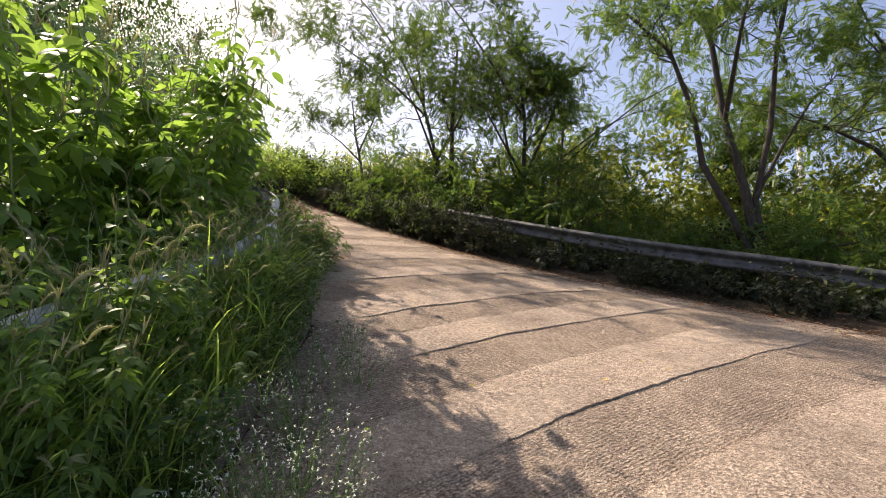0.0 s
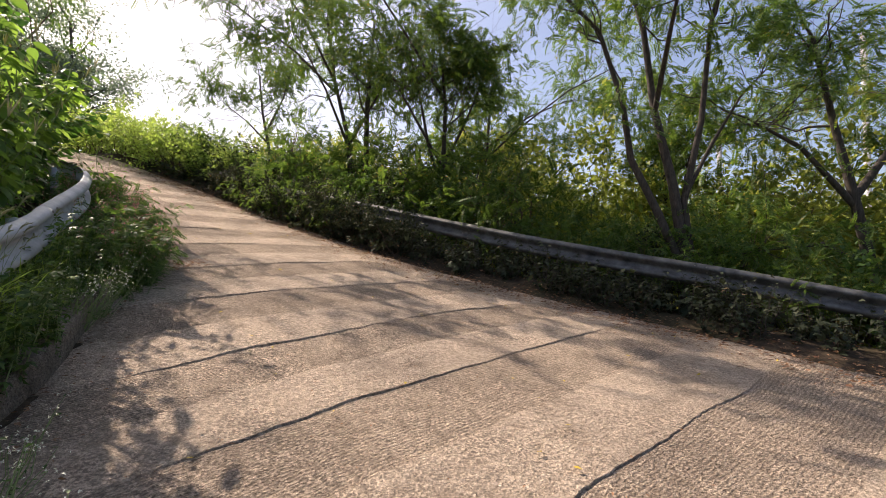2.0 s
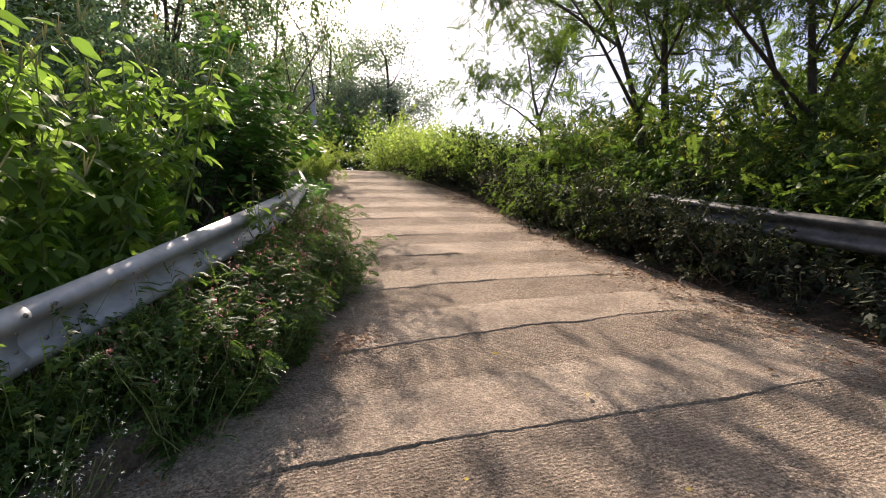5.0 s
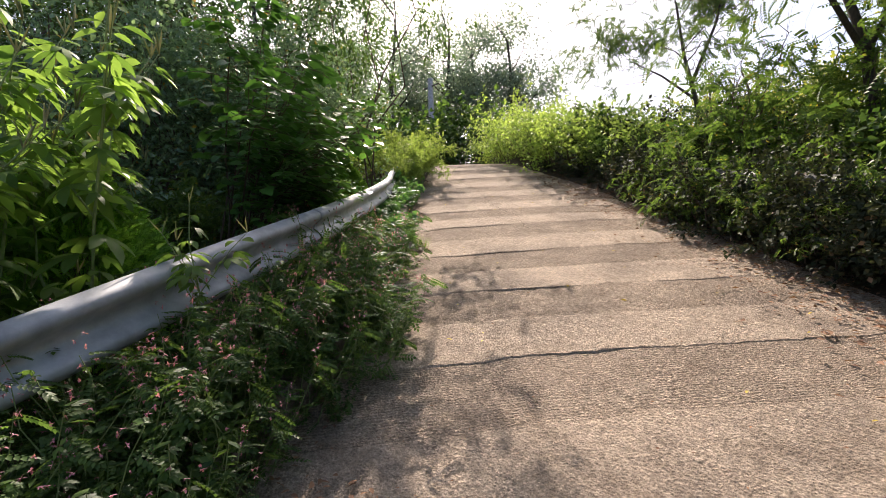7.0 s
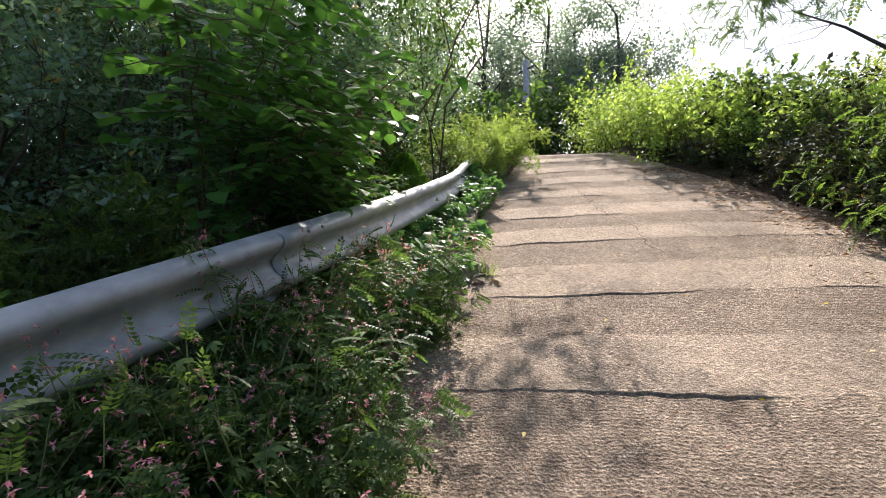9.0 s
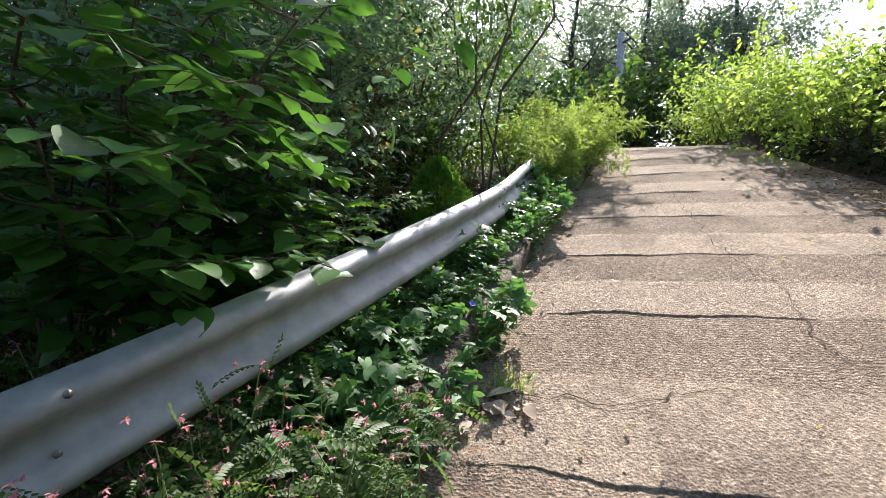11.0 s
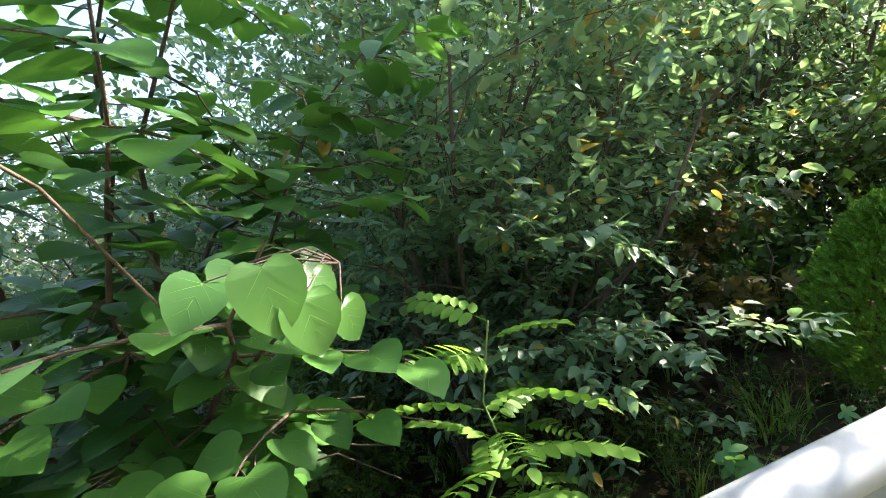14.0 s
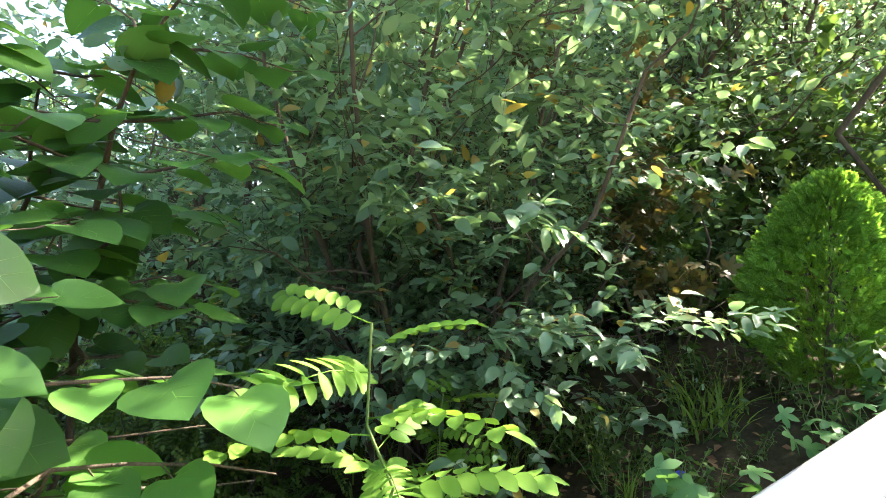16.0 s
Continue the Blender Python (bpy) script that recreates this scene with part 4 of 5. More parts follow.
tree_b = stand(make_locust(rng, B_STEMS, 0.125, "locust tree with three dark leaning trunks behind the guard rail", (0, 0, 0), 1.3, 0.27, 3, 6, (10, 7), start=0.78, gaps=0.0), 4.95, 10.4)
tree_c = stand(make_locust(rng, C_STEMS, 0.10, "slender locust tree with a forked dark trunk", (0, 0, 0), 1.5, 0.28, 3, 6, (10, 7), gaps=-0.08), 0.4, 14.3)
tree_d = stand(make_locust(rng, D_STEMS, 0.10, "pair of tall locust trunks among roadside bushes", (0, 0, 0), 1.6, 0.28, 3, 6, (10, 7), gaps=-0.08), -2.15, 16.0)
tree_e = stand(make_locust(rng, E_STEMS, 0.09, "open small-leaved tree beside the far guard rail", (0, 0, 0), 1.3, 0.27, 4, 6, (8, 6), mat=LOCUST, name="roadside_tree"), -5.9, 20.0)
tree_f = stand(make_locust(rng, F_STEMS, 0.14, "locust tree with a thick dark leaning trunk", (0, 0, 0), 1.4, 0.27, 3, 5, (10, 7), start=0.74, gaps=0.0), 8.7, 10.7)
for ob, x, y, turn, s in ((tree_c, 11.6, 11.6, 0.7, 1.0), (tree_d, 1.8, 17.8, 2.2, 0.95), (tree_c, 6.9, 14.6, 2.0, 1.0)):
    c = copy_thing(ob, Matrix.Translation((x, y, gz(x, y))) @ Matrix.Rotation(turn, 4, "Z"))
    c.scale = (s, s, s)
for ob in (tree_b, tree_c, tree_d, tree_e, tree_f):
    tagged(ob, group="trees by the road")

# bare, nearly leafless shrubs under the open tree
bare = make_shrub(rng, "bare_shrub", "leafless grey-brown shrub with fine branches", (0, 0, 0), 3.6, 2.2, 7, 0.07, OVAL, HAZED, 1, 2, (4, 3))
place(bare, [(-4.6, 18.6), (-3.4, 18.0), (-5.2, 19.3), (2.2, 13.9)], rng, "bare shrubs", 0, (0.8, 1.0))

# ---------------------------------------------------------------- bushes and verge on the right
bush_kinds = [make_shrub(rng, "roadside_bush", "dense green bush by the guard rail, leaf colour darkened for shade", (0, 0, 0), 1.5, 1.7, 7, 0.125, BROAD, DULL_SHADED, 4, 5, (4, 4)),
              make_shrub(rng, "roadside_bush", "dark bush of feathered leaves by the guard rail", (0, 0, 0), 1.7, 1.6, 8, 0.24, FEATHER, LOCUST, 2, 3, (4, 3)),
              make_shrub(rng, "roadside_bush", "loose green bush by the guard rail", (0, 0, 0), 1.3, 1.8, 8, 0.13, BROAD, VERGE, 3, 5, (4, 4))]
spots, low_spots = [[], [], []], []
for i, k in enumerate(np.arange(-1.5, 14.0, 0.42)):
    if k < 5.5 and i % 2 == 0:
        low_spots.append(right_spot(k, 1.8 + rng.uniform(-0.1, 0.4)))
        continue
    spots[i % 3].append(right_spot(k, 1.75 + 0.35 * (i % 2) + rng.uniform(-0.1, 0.2) + (0.9 if k < 5.5 else 0)))
    if i % 2 and k > 5.5:
        spots[(i + 1) % 3].append(right_spot(k, 3.0 + rng.uniform(-0.3, 0.6)))
for kind, s in zip(bush_kinds, spots):
    place(kind, s, rng, "bushes by the guard rail", -0.05, (0.62, 1.0))
place(copy_thing(bush_kinds[1], Matrix()), low_spots, rng, "low bushes by the guard rail", -0.05, (0.55, 0.75))
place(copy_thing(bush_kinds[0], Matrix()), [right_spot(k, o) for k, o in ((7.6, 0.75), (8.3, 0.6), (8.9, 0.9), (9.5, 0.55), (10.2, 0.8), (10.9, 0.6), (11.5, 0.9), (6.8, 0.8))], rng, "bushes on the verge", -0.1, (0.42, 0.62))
place(copy_thing(bush_kinds[2], Matrix()), [right_spot(k, o) for k, o in ((8.2, 1.05), (8.7, 1.0), (9.2, 1.05), (9.7, 1.0), (10.3, 1.05), (7.6, 1.1), (11.9, 0.9))], rng, "bushes before the rail", -0.1, (0.38, 0.58))
place(copy_thing(bush_kinds[1], Matrix()), [(-6.7, 7.7), (-7.2, 7.2), (-8.2, 9.0), (-8.6, 8.6), (-8.1, 8.4), (-7.3, 8.2)], rng, "low bushes behind the rail", -0.1, (0.5, 0.75))
place(copy_thing(bush_kinds[2], Matrix()), [(-20.5, 21.5), (-22, 22.5), (-19, 22.8), (-21.5, 24), (-23.5, 21), (-18, 24.2), (-24.5, 23), (-16.5, 25)], rng, "bushes at the crest", -0.1, (1.6, 2.2))

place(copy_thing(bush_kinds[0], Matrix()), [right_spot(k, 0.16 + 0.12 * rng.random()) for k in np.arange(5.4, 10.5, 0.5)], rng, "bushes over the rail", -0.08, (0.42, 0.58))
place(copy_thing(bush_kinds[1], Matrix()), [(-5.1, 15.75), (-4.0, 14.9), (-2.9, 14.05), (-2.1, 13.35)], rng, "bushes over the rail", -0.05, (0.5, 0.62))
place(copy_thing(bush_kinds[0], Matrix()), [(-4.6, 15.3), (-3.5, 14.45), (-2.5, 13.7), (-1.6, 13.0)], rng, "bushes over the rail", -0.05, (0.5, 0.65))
place(copy_thing(bush_kinds[1], Matrix()), [(-2.6, 16.6), (-1.5, 16.2), (-0.2, 14.9), (1.1, 14.4), (-3.6, 17.2), (2.0, 13.3), (6.2, 11.2), (9.6, 9.6)], rng, "tall bushes under the trees", -0.05, (1.25, 1.6))
mound_a = make_shrub(rng, "vine_mound", "bright green sunlit mound of leafy vines", (0, 0, 0), 1.5, 2.2, 10, 0.15, FOLD, MOUND, 2, 5, (5, 4))
mound_b = make_shrub(rng, "vine_mound", "tall yellow-green bush in full sun", (0, 0, 0), 1.9, 1.9, 9, 0.14, FOLD, MOUND, 2, 5, (5, 4))
place(mound_a, [right_spot(k, o) for k, o in ((12.0, 1.2), (13.0, 0.7), (14.0, 0.6), (15.0, 0.6), (16.0, 0.5), (13.5, 2.4), (15.4, 2.2), (17.0, 0.6))], rng, "sunlit bushes", -0.1, (0.65, 0.9))
place(mound_b, [right_spot(k, o) for k, o in ((12.5, 2.2), (13.4, 1.6), (14.5, 1.8), (15.6, 1.5), (16.6, 1.6), (11.3, 2.6))], rng, "sunlit bushes", -0.1, (0.7, 0.95))

verge_kinds = [make_weed(rng, "verge_weed", "low leafy weed on the road's edge, leaf colour darkened for shade", 0.35, FOLD, 0.075, DULL_SHADED, 9, 0.03, 0.7),
               make_weed(rng, "verge_weed", "low weed with lobed leaves on the road's edge", 0.30, TRI_LITE, 0.10, DULL_SHADED, 8, 0.04, 0.8),
               make_weed(rng, "verge_weed", "spindly weed on the road's edge, leaf colour darkened for shade", 0.45, FOLD, 0.06, DULL_SHADED, 8, 0.03, 0.5)]
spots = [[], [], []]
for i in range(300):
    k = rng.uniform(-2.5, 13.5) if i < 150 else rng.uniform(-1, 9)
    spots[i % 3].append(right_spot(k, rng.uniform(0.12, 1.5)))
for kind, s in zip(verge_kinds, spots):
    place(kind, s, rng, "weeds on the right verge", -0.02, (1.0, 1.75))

# ---------------------------------------------------------------- tall weeds behind the left-hand rail
rags = [make_ragweed(rng, h) for h in (2.75, 2.45, 2.2, 2.6)]
spots = [[], [], [], []]
for i in range(58):
    k = rng.uniform(0.3, 2.8) if i < 9 else rng.uniform(2.8, 6.4)
    spots[i % 4].append(left_spot(k, rng.uniform(1.4, 3.0) if k < 2.8 else rng.uniform(1.2, 3.4)))
spots[0] += [left_spot(k, rng.uniform(1.1, 1.5)) for k in rng.uniform(3.2, 4.8, 9)]
for kind, s in zip(rags, spots):
    place(kind, s, rng, "giant ragweed behind the rail", -0.05, (0.85, 1.12))
place(copy_thing(rags[3], Matrix()), [left_spot(k, rng.uniform(0.25, 0.7)) for k in rng.uniform(0.2, 3.0, 34)], rng, "young ragweed before the rail", -0.05, (0.28, 0.48))
place(copy_thing(rags[2], Matrix()), [(-3.75, 7.85)], rng, "ragweed before the rail", -0.05, (0.55, 0.75))

fox = [make_foxtail(rng, 0.8, 4), make_foxtail(rng, 0.65, 2), make_foxtail(rng, 0.95, 5)]
spots = [[], [], []]
for i in range(95):
    k = rng.uniform(0.0, 5.0)
    low = -0.05 if k < 2.6 else 0.12
    spots[i % 3].append(left_spot(k, rng.uniform(low + 0.1, 0.95)))
spots[2] += [left_spot(k, rng.uniform(0.2, 0.75)) for k in rng.uniform(0.1, 3.0, 44)]
for kind, s in zip(fox, spots):
    place(kind, s, rng, "foxtail grass on the left verge", -0.02, (0.75, 1.2))

indigo = make_weed(rng, "indigo_bush", "sprawling weed with feathered leaves and pink flower spikes", 0.6, FEATHER, 0.115, VERGE, 9, 0.035, 0.6, PINK, 0.013)
mug = make_weed(rng, "mugwort", "bushy green weed with small cut leaves", 0.6, TRI_LITE, 0.055, VERGE, 13, 0.022, 0.45)
daisy = make_weed(rng, "fleabane", "thin weed with many tiny white flowers", 0.45, OVAL, 0.03, VERGE, 14, 0.05, 0.7, WHITE, 0.010)
place(indigo, [left_spot(rng.uniform(4.2, 7.6), rng.uniform(-0.25, 0.6)) for i in range(60)], rng, "indigo weeds", -0.02, (0.7, 1.2))
place(mug, [left_spot(k, rng.uniform(0.0 if k < 2.6 else 0.1, 0.8)) for k in rng.uniform(0.2, 4.6, 90)] + [left_spot(k, rng.uniform(-0.3, 0.6)) for k in rng.uniform(4.3, 6.6, 45)], rng, "mugwort on the left verge", -0.02, (0.6, 1.15))
place(daisy, [left_spot(rng.uniform(0.6, 2.2), rng.uniform(-0.7, -0.2)) for i in range(14)] + [left_spot(rng.uniform(3.6, 4.6), rng.uniform(0.0, 0.25)) for i in range(6)], rng, "fleabane", -0.02, (0.7, 1.1))

# vines on the kerb and under the rail
vine = [make_weed(rng, "hop_vine", "low creeping vine with lobed leaves over the kerb", 0.32, PALM, 0.10, HOP, 9, 0.035, 1.0),
        make_weed(rng, "hop_vine", "creeping vine with toothed leaves under the rail", 0.26, TRI_LITE, 0.085, HOP, 9, 0.03, 1.1)]
for kind in vine:
    place(kind, [left_spot(rng.uniform(6.2, 12.2), rng.uniform(0.0, 0.75)) for i in range(85)], rng, "vines on the kerb", 0.04, (0.7, 1.25))

# ---------------------------------------------------------------- shrubs behind the left-hand rail
thuja = make_thuja(rng, 1.6, 1.35, "rounded green arborvitae behind the guard rail", (-5.75, 7.4, gz(-5.75, 7.4)))
tagged(thuja, group="arborvitae hedge")
for x, y, s in ((-9.24, 11.74, 0.57), (-4.9, 5.6, 0.85)):
    tagged(copy_thing(thuja, Matrix.Translation((x, y, gz(x, y))) @ Matrix.Rotation(1.3, 4, "Z") @ Matrix.Scale(s, 4)), group="arborvitae hedge").scale = (s, s, s)


NEAR_LEAVES = [((-6.60, 10.61, 3.84), 0.10, (-0.1, 0.25, -0.8)), ((-6.645, 10.63, 3.80), 0.088, (-0.2, 0.2, -0.8)), ((-6.67, 10.62, 3.825), 0.055, (-0.5, 0.2, -0.5)),
               ((-6.70, 10.64, 3.785), 0.068, (-0.5, 0.1, -0.7)), ((-6.60, 10.50, 3.82), 0.085, (0.5, 0.2, -0.5)), ((-6.68, 10.46, 3.84), 0.09, (0.3, 0.3, -0.3)), ((-6.8, 10.46, 3.84), 0.09, (-0.6, 0.2, -0.3)),
               ((-6.0, 10.76, 4.07), 0.125, (-0.2, 0.5, -0.45)), ((-6.12, 10.62, 4.05), 0.10, (0.6, 0.3, -0.15)), ((-6.22, 10.55, 4.0), 0.10, (-0.5, 0.5, -0.2)), ((-6.2, 10.5, 3.95), 0.095, (0.4, -0.5, -0.2))]


def vein_template():
    """Midrib and side veins of a heart-shaped leaf, as narrow strips just proud of the blade."""
    q = Soup()
    def z(x, y):
        return -0.16 * y * y + 0.16 * abs(x) + 0.006
    lines = [((0, 0.0), (0, 0.97), 0.008)] + [((0, y0), (sx * x1, y1), 0.0045) for y0, x1, y1 in ((0.03, 0.40, 0.12), (0.05, 0.38, 0.46), (0.30, 0.34, 0.66), (0.54, 0.20, 0.83)) for sx in (-1, 1)]
    for (x0, y0), (x1, y1), w in lines:
        d = Vector((x1 - x0, y1 - y0)).normalized()
        px, py = -d.y * w, d.x * w
        xm, ym = (x0 + x1) / 2, (y0 + y1) / 2
        q.add([(x0 + px, y0 + py, z(x0, y0)), (x0 - px, y0 - py, z(x0, y0)), (xm - px * 0.7, ym - py * 0.7, z(xm, ym)), (xm + px * 0.7, ym + py * 0.7, z(xm, ym)), (x1, y1, z(x1, y1))], [(0, 1, 2), (0, 2, 3), (3, 2, 4)])
    return np.concatenate(q.v), np.concatenate(q.t)


VEINS = vein_template()


def make_redbud(where, tips, spread):
    """Arching shoots with flat sprays: heart-shaped leaves in two ranks along the shoots and their side twigs."""
    t = thing("redbud", "redbud tree with large heart-shaped leaves over the guard rail", "tree", where)
    wood, leaves, veins = Soup(), Soup(), Soup()
    z0 = np.array(where)
    pts, dirs, sizes = [], [], []

    def ranks(run, first, gap):
        seg = np.linalg.norm(np.diff(run, axis=0), axis=1)
        s = np.r_[0, np.cumsum(seg)]
        for i, u in enumerate(np.arange(first * s[-1], s[-1], gap)):
            p = np.array([np.interp(u, s, run[:, k]) for k in range(3)])
            j = min(int(np.searchsorted(s, u, "right")) - 1, len(run) - 2)
            d = (run[j + 1] - run[j]) / seg[j]
            side = np.array([-d[1], d[0], 0]) * (1 if i % 2 else -1)
            a = side + d * 0.5 + rng.normal(size=3) * 0.25
            a[2] = -0.1 + 0.14 * rng.normal()
            a /= np.linalg.norm(a)
            pts.append((p, p + a * rng.uniform(0.03, 0.05)))
            dirs.append(a + (0, 0, -0.08))
            sizes.append(rng.uniform(0.085, 0.135))

    for tip in tips:
        e = np.array(tip) - z0
        mid = e * 0.55 + (0, 0, 0.3)
        run = np.concatenate([bent(rng, rng.normal(size=3) * 0.08 * (1, 1, 0) + (0, 0, -0.2), mid, 0.05, 5), bent(rng, mid, e, 0.03, 5)[1:]])
        wood.tube(run, np.linspace(0.015, 0.003, len(run)), 6)
        ranks(run, 0.45, 0.055)
        for i in range(4, len(run)):
            ahead = (run[i] - run[i - 1]) / np.linalg.norm(run[i] - run[i - 1])
            for c in (-1, 1):
                d = np.array([-ahead[1] * c, ahead[0] * c, 0]) * 0.9 + ahead * 0.55 + rng.normal(size=3) * 0.25
                d[2] = rng.uniform(-0.25, 0.2)
                d /= np.linalg.norm(d)
                ln = rng.uniform(0.22, 0.5) * spread
                tw = bent(rng, run[i], run[i] + d * ln, 0.012, 4)
                tw[-1, 2] -= 0.04
                if np.linalg.norm(tw + z0 - EYES[:, None], axis=2).min() < 0.78:
                    continue
                wood.tube(tw, np.linspace(0.005, 0.002, 4), 4)
                ranks(tw, 0.15, 0.052)
    pts, dirs, sizes = np.array(pts), np.array(dirs), np.array(sizes)
    keep = np.linalg.norm(pts[:, 1][:, None] + z0 - EYES[None], axis=2).min(1) > 0.8
    lw = pts[:, 1] + z0
    keep &= ~((lw[:, 0] < -7.1) & (lw[:, 2] < 3.5)) & (lw[:, 0] > -7.75)
    for a, b in pts[keep]:
        wood.tube([a, b], [0.0016, 0.0012], 3)
    n = int(keep.sum())
    up = rng.normal(size=(n, 3)) * 0.2 + (0.12, 0.12, 1)
    for soup, shape in ((leaves, HEART_LEAF), (veins, VEINS)):
        soup.scatter(*shape, pts[keep, 1], dirs[keep], up, sizes[keep])
    bough = np.array([(-7.0, 10.0, 3.55), (-6.86, 10.35, 3.72), (-6.74, 10.6, 3.84)]) - z0
    wood.tube(bough, [0.006, 0.004, 0.0025], 5)
    upper = np.array([(-7.0, 10.0, 3.55), (-6.5, 10.3, 3.95), (-6.15, 10.58, 4.06), (-6.03, 10.7, 4.05)]) - z0
    wood.tube(upper, [0.004, 0.003, 0.002, 0.0015], 5)
    bough = np.concatenate([bough, upper])
    for i, ((x, y, z), size, (dx, dy, dz)) in enumerate(NEAR_LEAVES):
        size *= 0.88 if i < 7 else 1.0
        p = np.array((x, y, z)) - z0
        q = bough[np.linalg.norm(bough - p, axis=1).argmin()]
        wood.tube([q, (q + p) / 2 + (0, 0, 0.02), p], [0.002, 0.0015, 0.0012], 4)
        for soup, shape in ((leaves, HEART_LEAF), (veins, VEINS)):
            soup.scatter(*shape, [p], [(dx, dy, dz)], [(0.45, 0.75, 0.55) if i < 7 else (0.15, 0.25, 1.0)], size)
    part("branch", wood.mesh("branch", TWIG, True), t)
    part("foliage", leaves.mesh("foliage", HEART, True), t, "large smooth heart-shaped leaves")
    tagged(part("leaf_vein", veins.mesh("leaf_vein", VEIN), t), kind="stuff")
    return t


WAY_IN = [(-3.6, 9.6, 3.1), (-4.1, 10.1, 3.3), (-4.6, 10.4, 3.4), (-5.0, 10.7, 3.55), (-5.3, 11.0, 3.7), (-5.7, 11.2, 3.8), (-5.95, 11.2, 3.8), (-6.2, 11.1, 3.84), (-6.4, 11.05, 3.88), (-6.6, 11.05, 3.87)]
EYES = np.array(WAY_IN)
make_redbud((-7.3, 9.0, gz(-7.3, 9.0)), [(-7.0, 10.2, 3.5), (-6.6, 10.2, 4.3), (-6.3, 9.6, 4.6), (-6.9, 9.9, 4.9), (-7.3, 9.9, 4.0), (-6.5, 9.2, 3.6), (-7.4, 10.1, 4.5),
                                         (-6.2, 8.9, 4.4), (-6.9, 9.4, 5.4), (-5.9, 8.6, 5.0), (-6.7, 9.7, 2.95), (-5.6, 10.1, 3.9), (-6.0, 9.6, 3.85), (-6.76, 10.42, 3.88),
                                         (-6.2, 9.9, 3.15), (-6.75, 10.1, 3.3), (-5.7, 9.3, 4.3), (-5.5, 9.5, 3.5), (-6.1, 9.4, 3.2), (-6.8, 9.9, 3.65), (-5.4, 8.8, 3.9), (-7.3, 9.6, 4.3), (-6.7, 10.1, 3.05)], 1.0)


def make_silverberry(where, label):
    """A fan of bare reddish stems, with flat leafy sprays in two ranks."""
    t = thing("silverberry_shrub", label, "shrub", where)
    wood, leaves = Soup(), Soup()
    st = []
    for i in range(15):
        a, r = i * 2.4, rng.uniform(0.4, 1.35)
        tip = np.array([math.cos(a) * r, math.sin(a) * r, rng.uniform(1.6, 3.1)])
        st.append((bent(rng, (math.cos(a) * 0.12, math.sin(a) * 0.12, -0.1), tip, 0.07, 6), 0.020, 0.007))
    p, d = grow(rng, wood, st, 9, 2, (0.75, 0.42), (10, 7), 6, 0.2, start=0.2)
    w = p + np.array(where)
    far = np.linalg.norm(w[:, None] - EYES[None], axis=2).min(1) > 1.3
    edge = np.array([noise.noise(Vector(q) * 1.7) for q in w])
    ok = far & (p[:, 2] > 0.45) & (w[:, 0] < -7.85 + 0.3 * edge) & (edge > -0.4)
    p, d = p[ok], d[ok]
    d = d / np.linalg.norm(d, axis=1)[:, None]
    for c in (-1, 1):
        n = len(p)
        a = np.stack([-d[:, 1] * c, d[:, 0] * c, np.full(n, -0.25)], 1) * 0.8 + d * 0.6 + rng.normal(size=(n, 3)) * 0.3
        leaves.scatter(*OVAL_FINE, p + rng.normal(size=(n, 3)) * 0.012, a, rng.normal(size=(n, 3)) * 0.38 + (0.1, 0.1, 1), rng.uniform(0.05, 0.092, n))
    part("woody_stem", wood.mesh("woody_stem", TWIG, True), t, "thin reddish-brown stems")
    part("foliage", leaves.mesh("foliage", SILVER), t)
    return tagged(t, group="shrubs behind the rail")


make_silverberry((-8.85, 9.8, gz(-8.85, 9.8)), "broad fan-shaped shrub with dull green oval leaves")
front = make_shrub(rng, "silverberry_shrub", "large dense many-stemmed shrub with small dull green leaves", (0, 0, 0), 3.5, 3.5, 14, 0.078, OVAL_FINE, SILVER, 5, 6, (7, 6), hang=-0.05, slim=0.7)
place(front, [(-9.95, 9.35)], rng, "shrubs behind the rail", -0.05, (1.0, 1.02))
low_front = copy_thing(front, Matrix.Translation((-9.55, 9.85, gz(-9.55, 9.85) - 0.05)) @ Matrix.Rotation(1.9, 4, "Z"))
low_front.scale = (0.5, 0.5, 0.46)
silver = make_shrub(rng, "silverberry_shrub", "large dense many-stemmed shrub with small dull green leaves", (0, 0, 0), 3.5, 3.4, 16, 0.085, FOLD, SILVER, 4, 6, (7, 6), hang=-0.05)
place(silver, [(-9.4, 6.9), (-11.8, 11.0), (-12.2, 8.4), (-8.6, 5.4), (-8.2, 3.0), (-10.8, 4.6), (-13.4, 12.6), (-13.8, 10.2), (-12.0, 6.2)], rng, "shrubs behind the rail", -0.05, (0.92, 1.1))
dogwood = make_shrub(rng, "young_tree", "tall many-stemmed young tree with broad leaves", (0, 0, 0), 6.2, 3.0, 5, 0.11, OVAL, VERGE, 4, 6, (7, 6), slim=0.32)
place(dogwood, [(-9.95, 12.6), (-12.6, 8.6), (-10.9, 7.2)], rng, "young trees", -0.05, (0.95, 1.1))
dogwood.scale = (0.88, 0.88, 1.28)
place(copy_thing(mound_b, Matrix()), [(-11.7, 13.9), (-12.4, 14.6), (-12.2, 13.0), (-13.0, 13.7), (-13.6, 15.2), (-11.2, 12.4)], rng, "bushes beyond the rail", -0.1, (0.45, 0.62))
place(copy_thing(bush_kinds[2], Matrix()), [(-10.35, 10.95), (-10.9, 11.4), (-11.4, 11.9), (-10.7, 10.3), (-11.2, 10.8), (-10.8, 8.2), (-11.3, 8.9), (-11.7, 9.7), (-10.4, 7.5), (-12.6, 9.6), (-9.6, 6.6)], rng, "bushes behind the shrubs", -0.1, (0.65, 0.9))
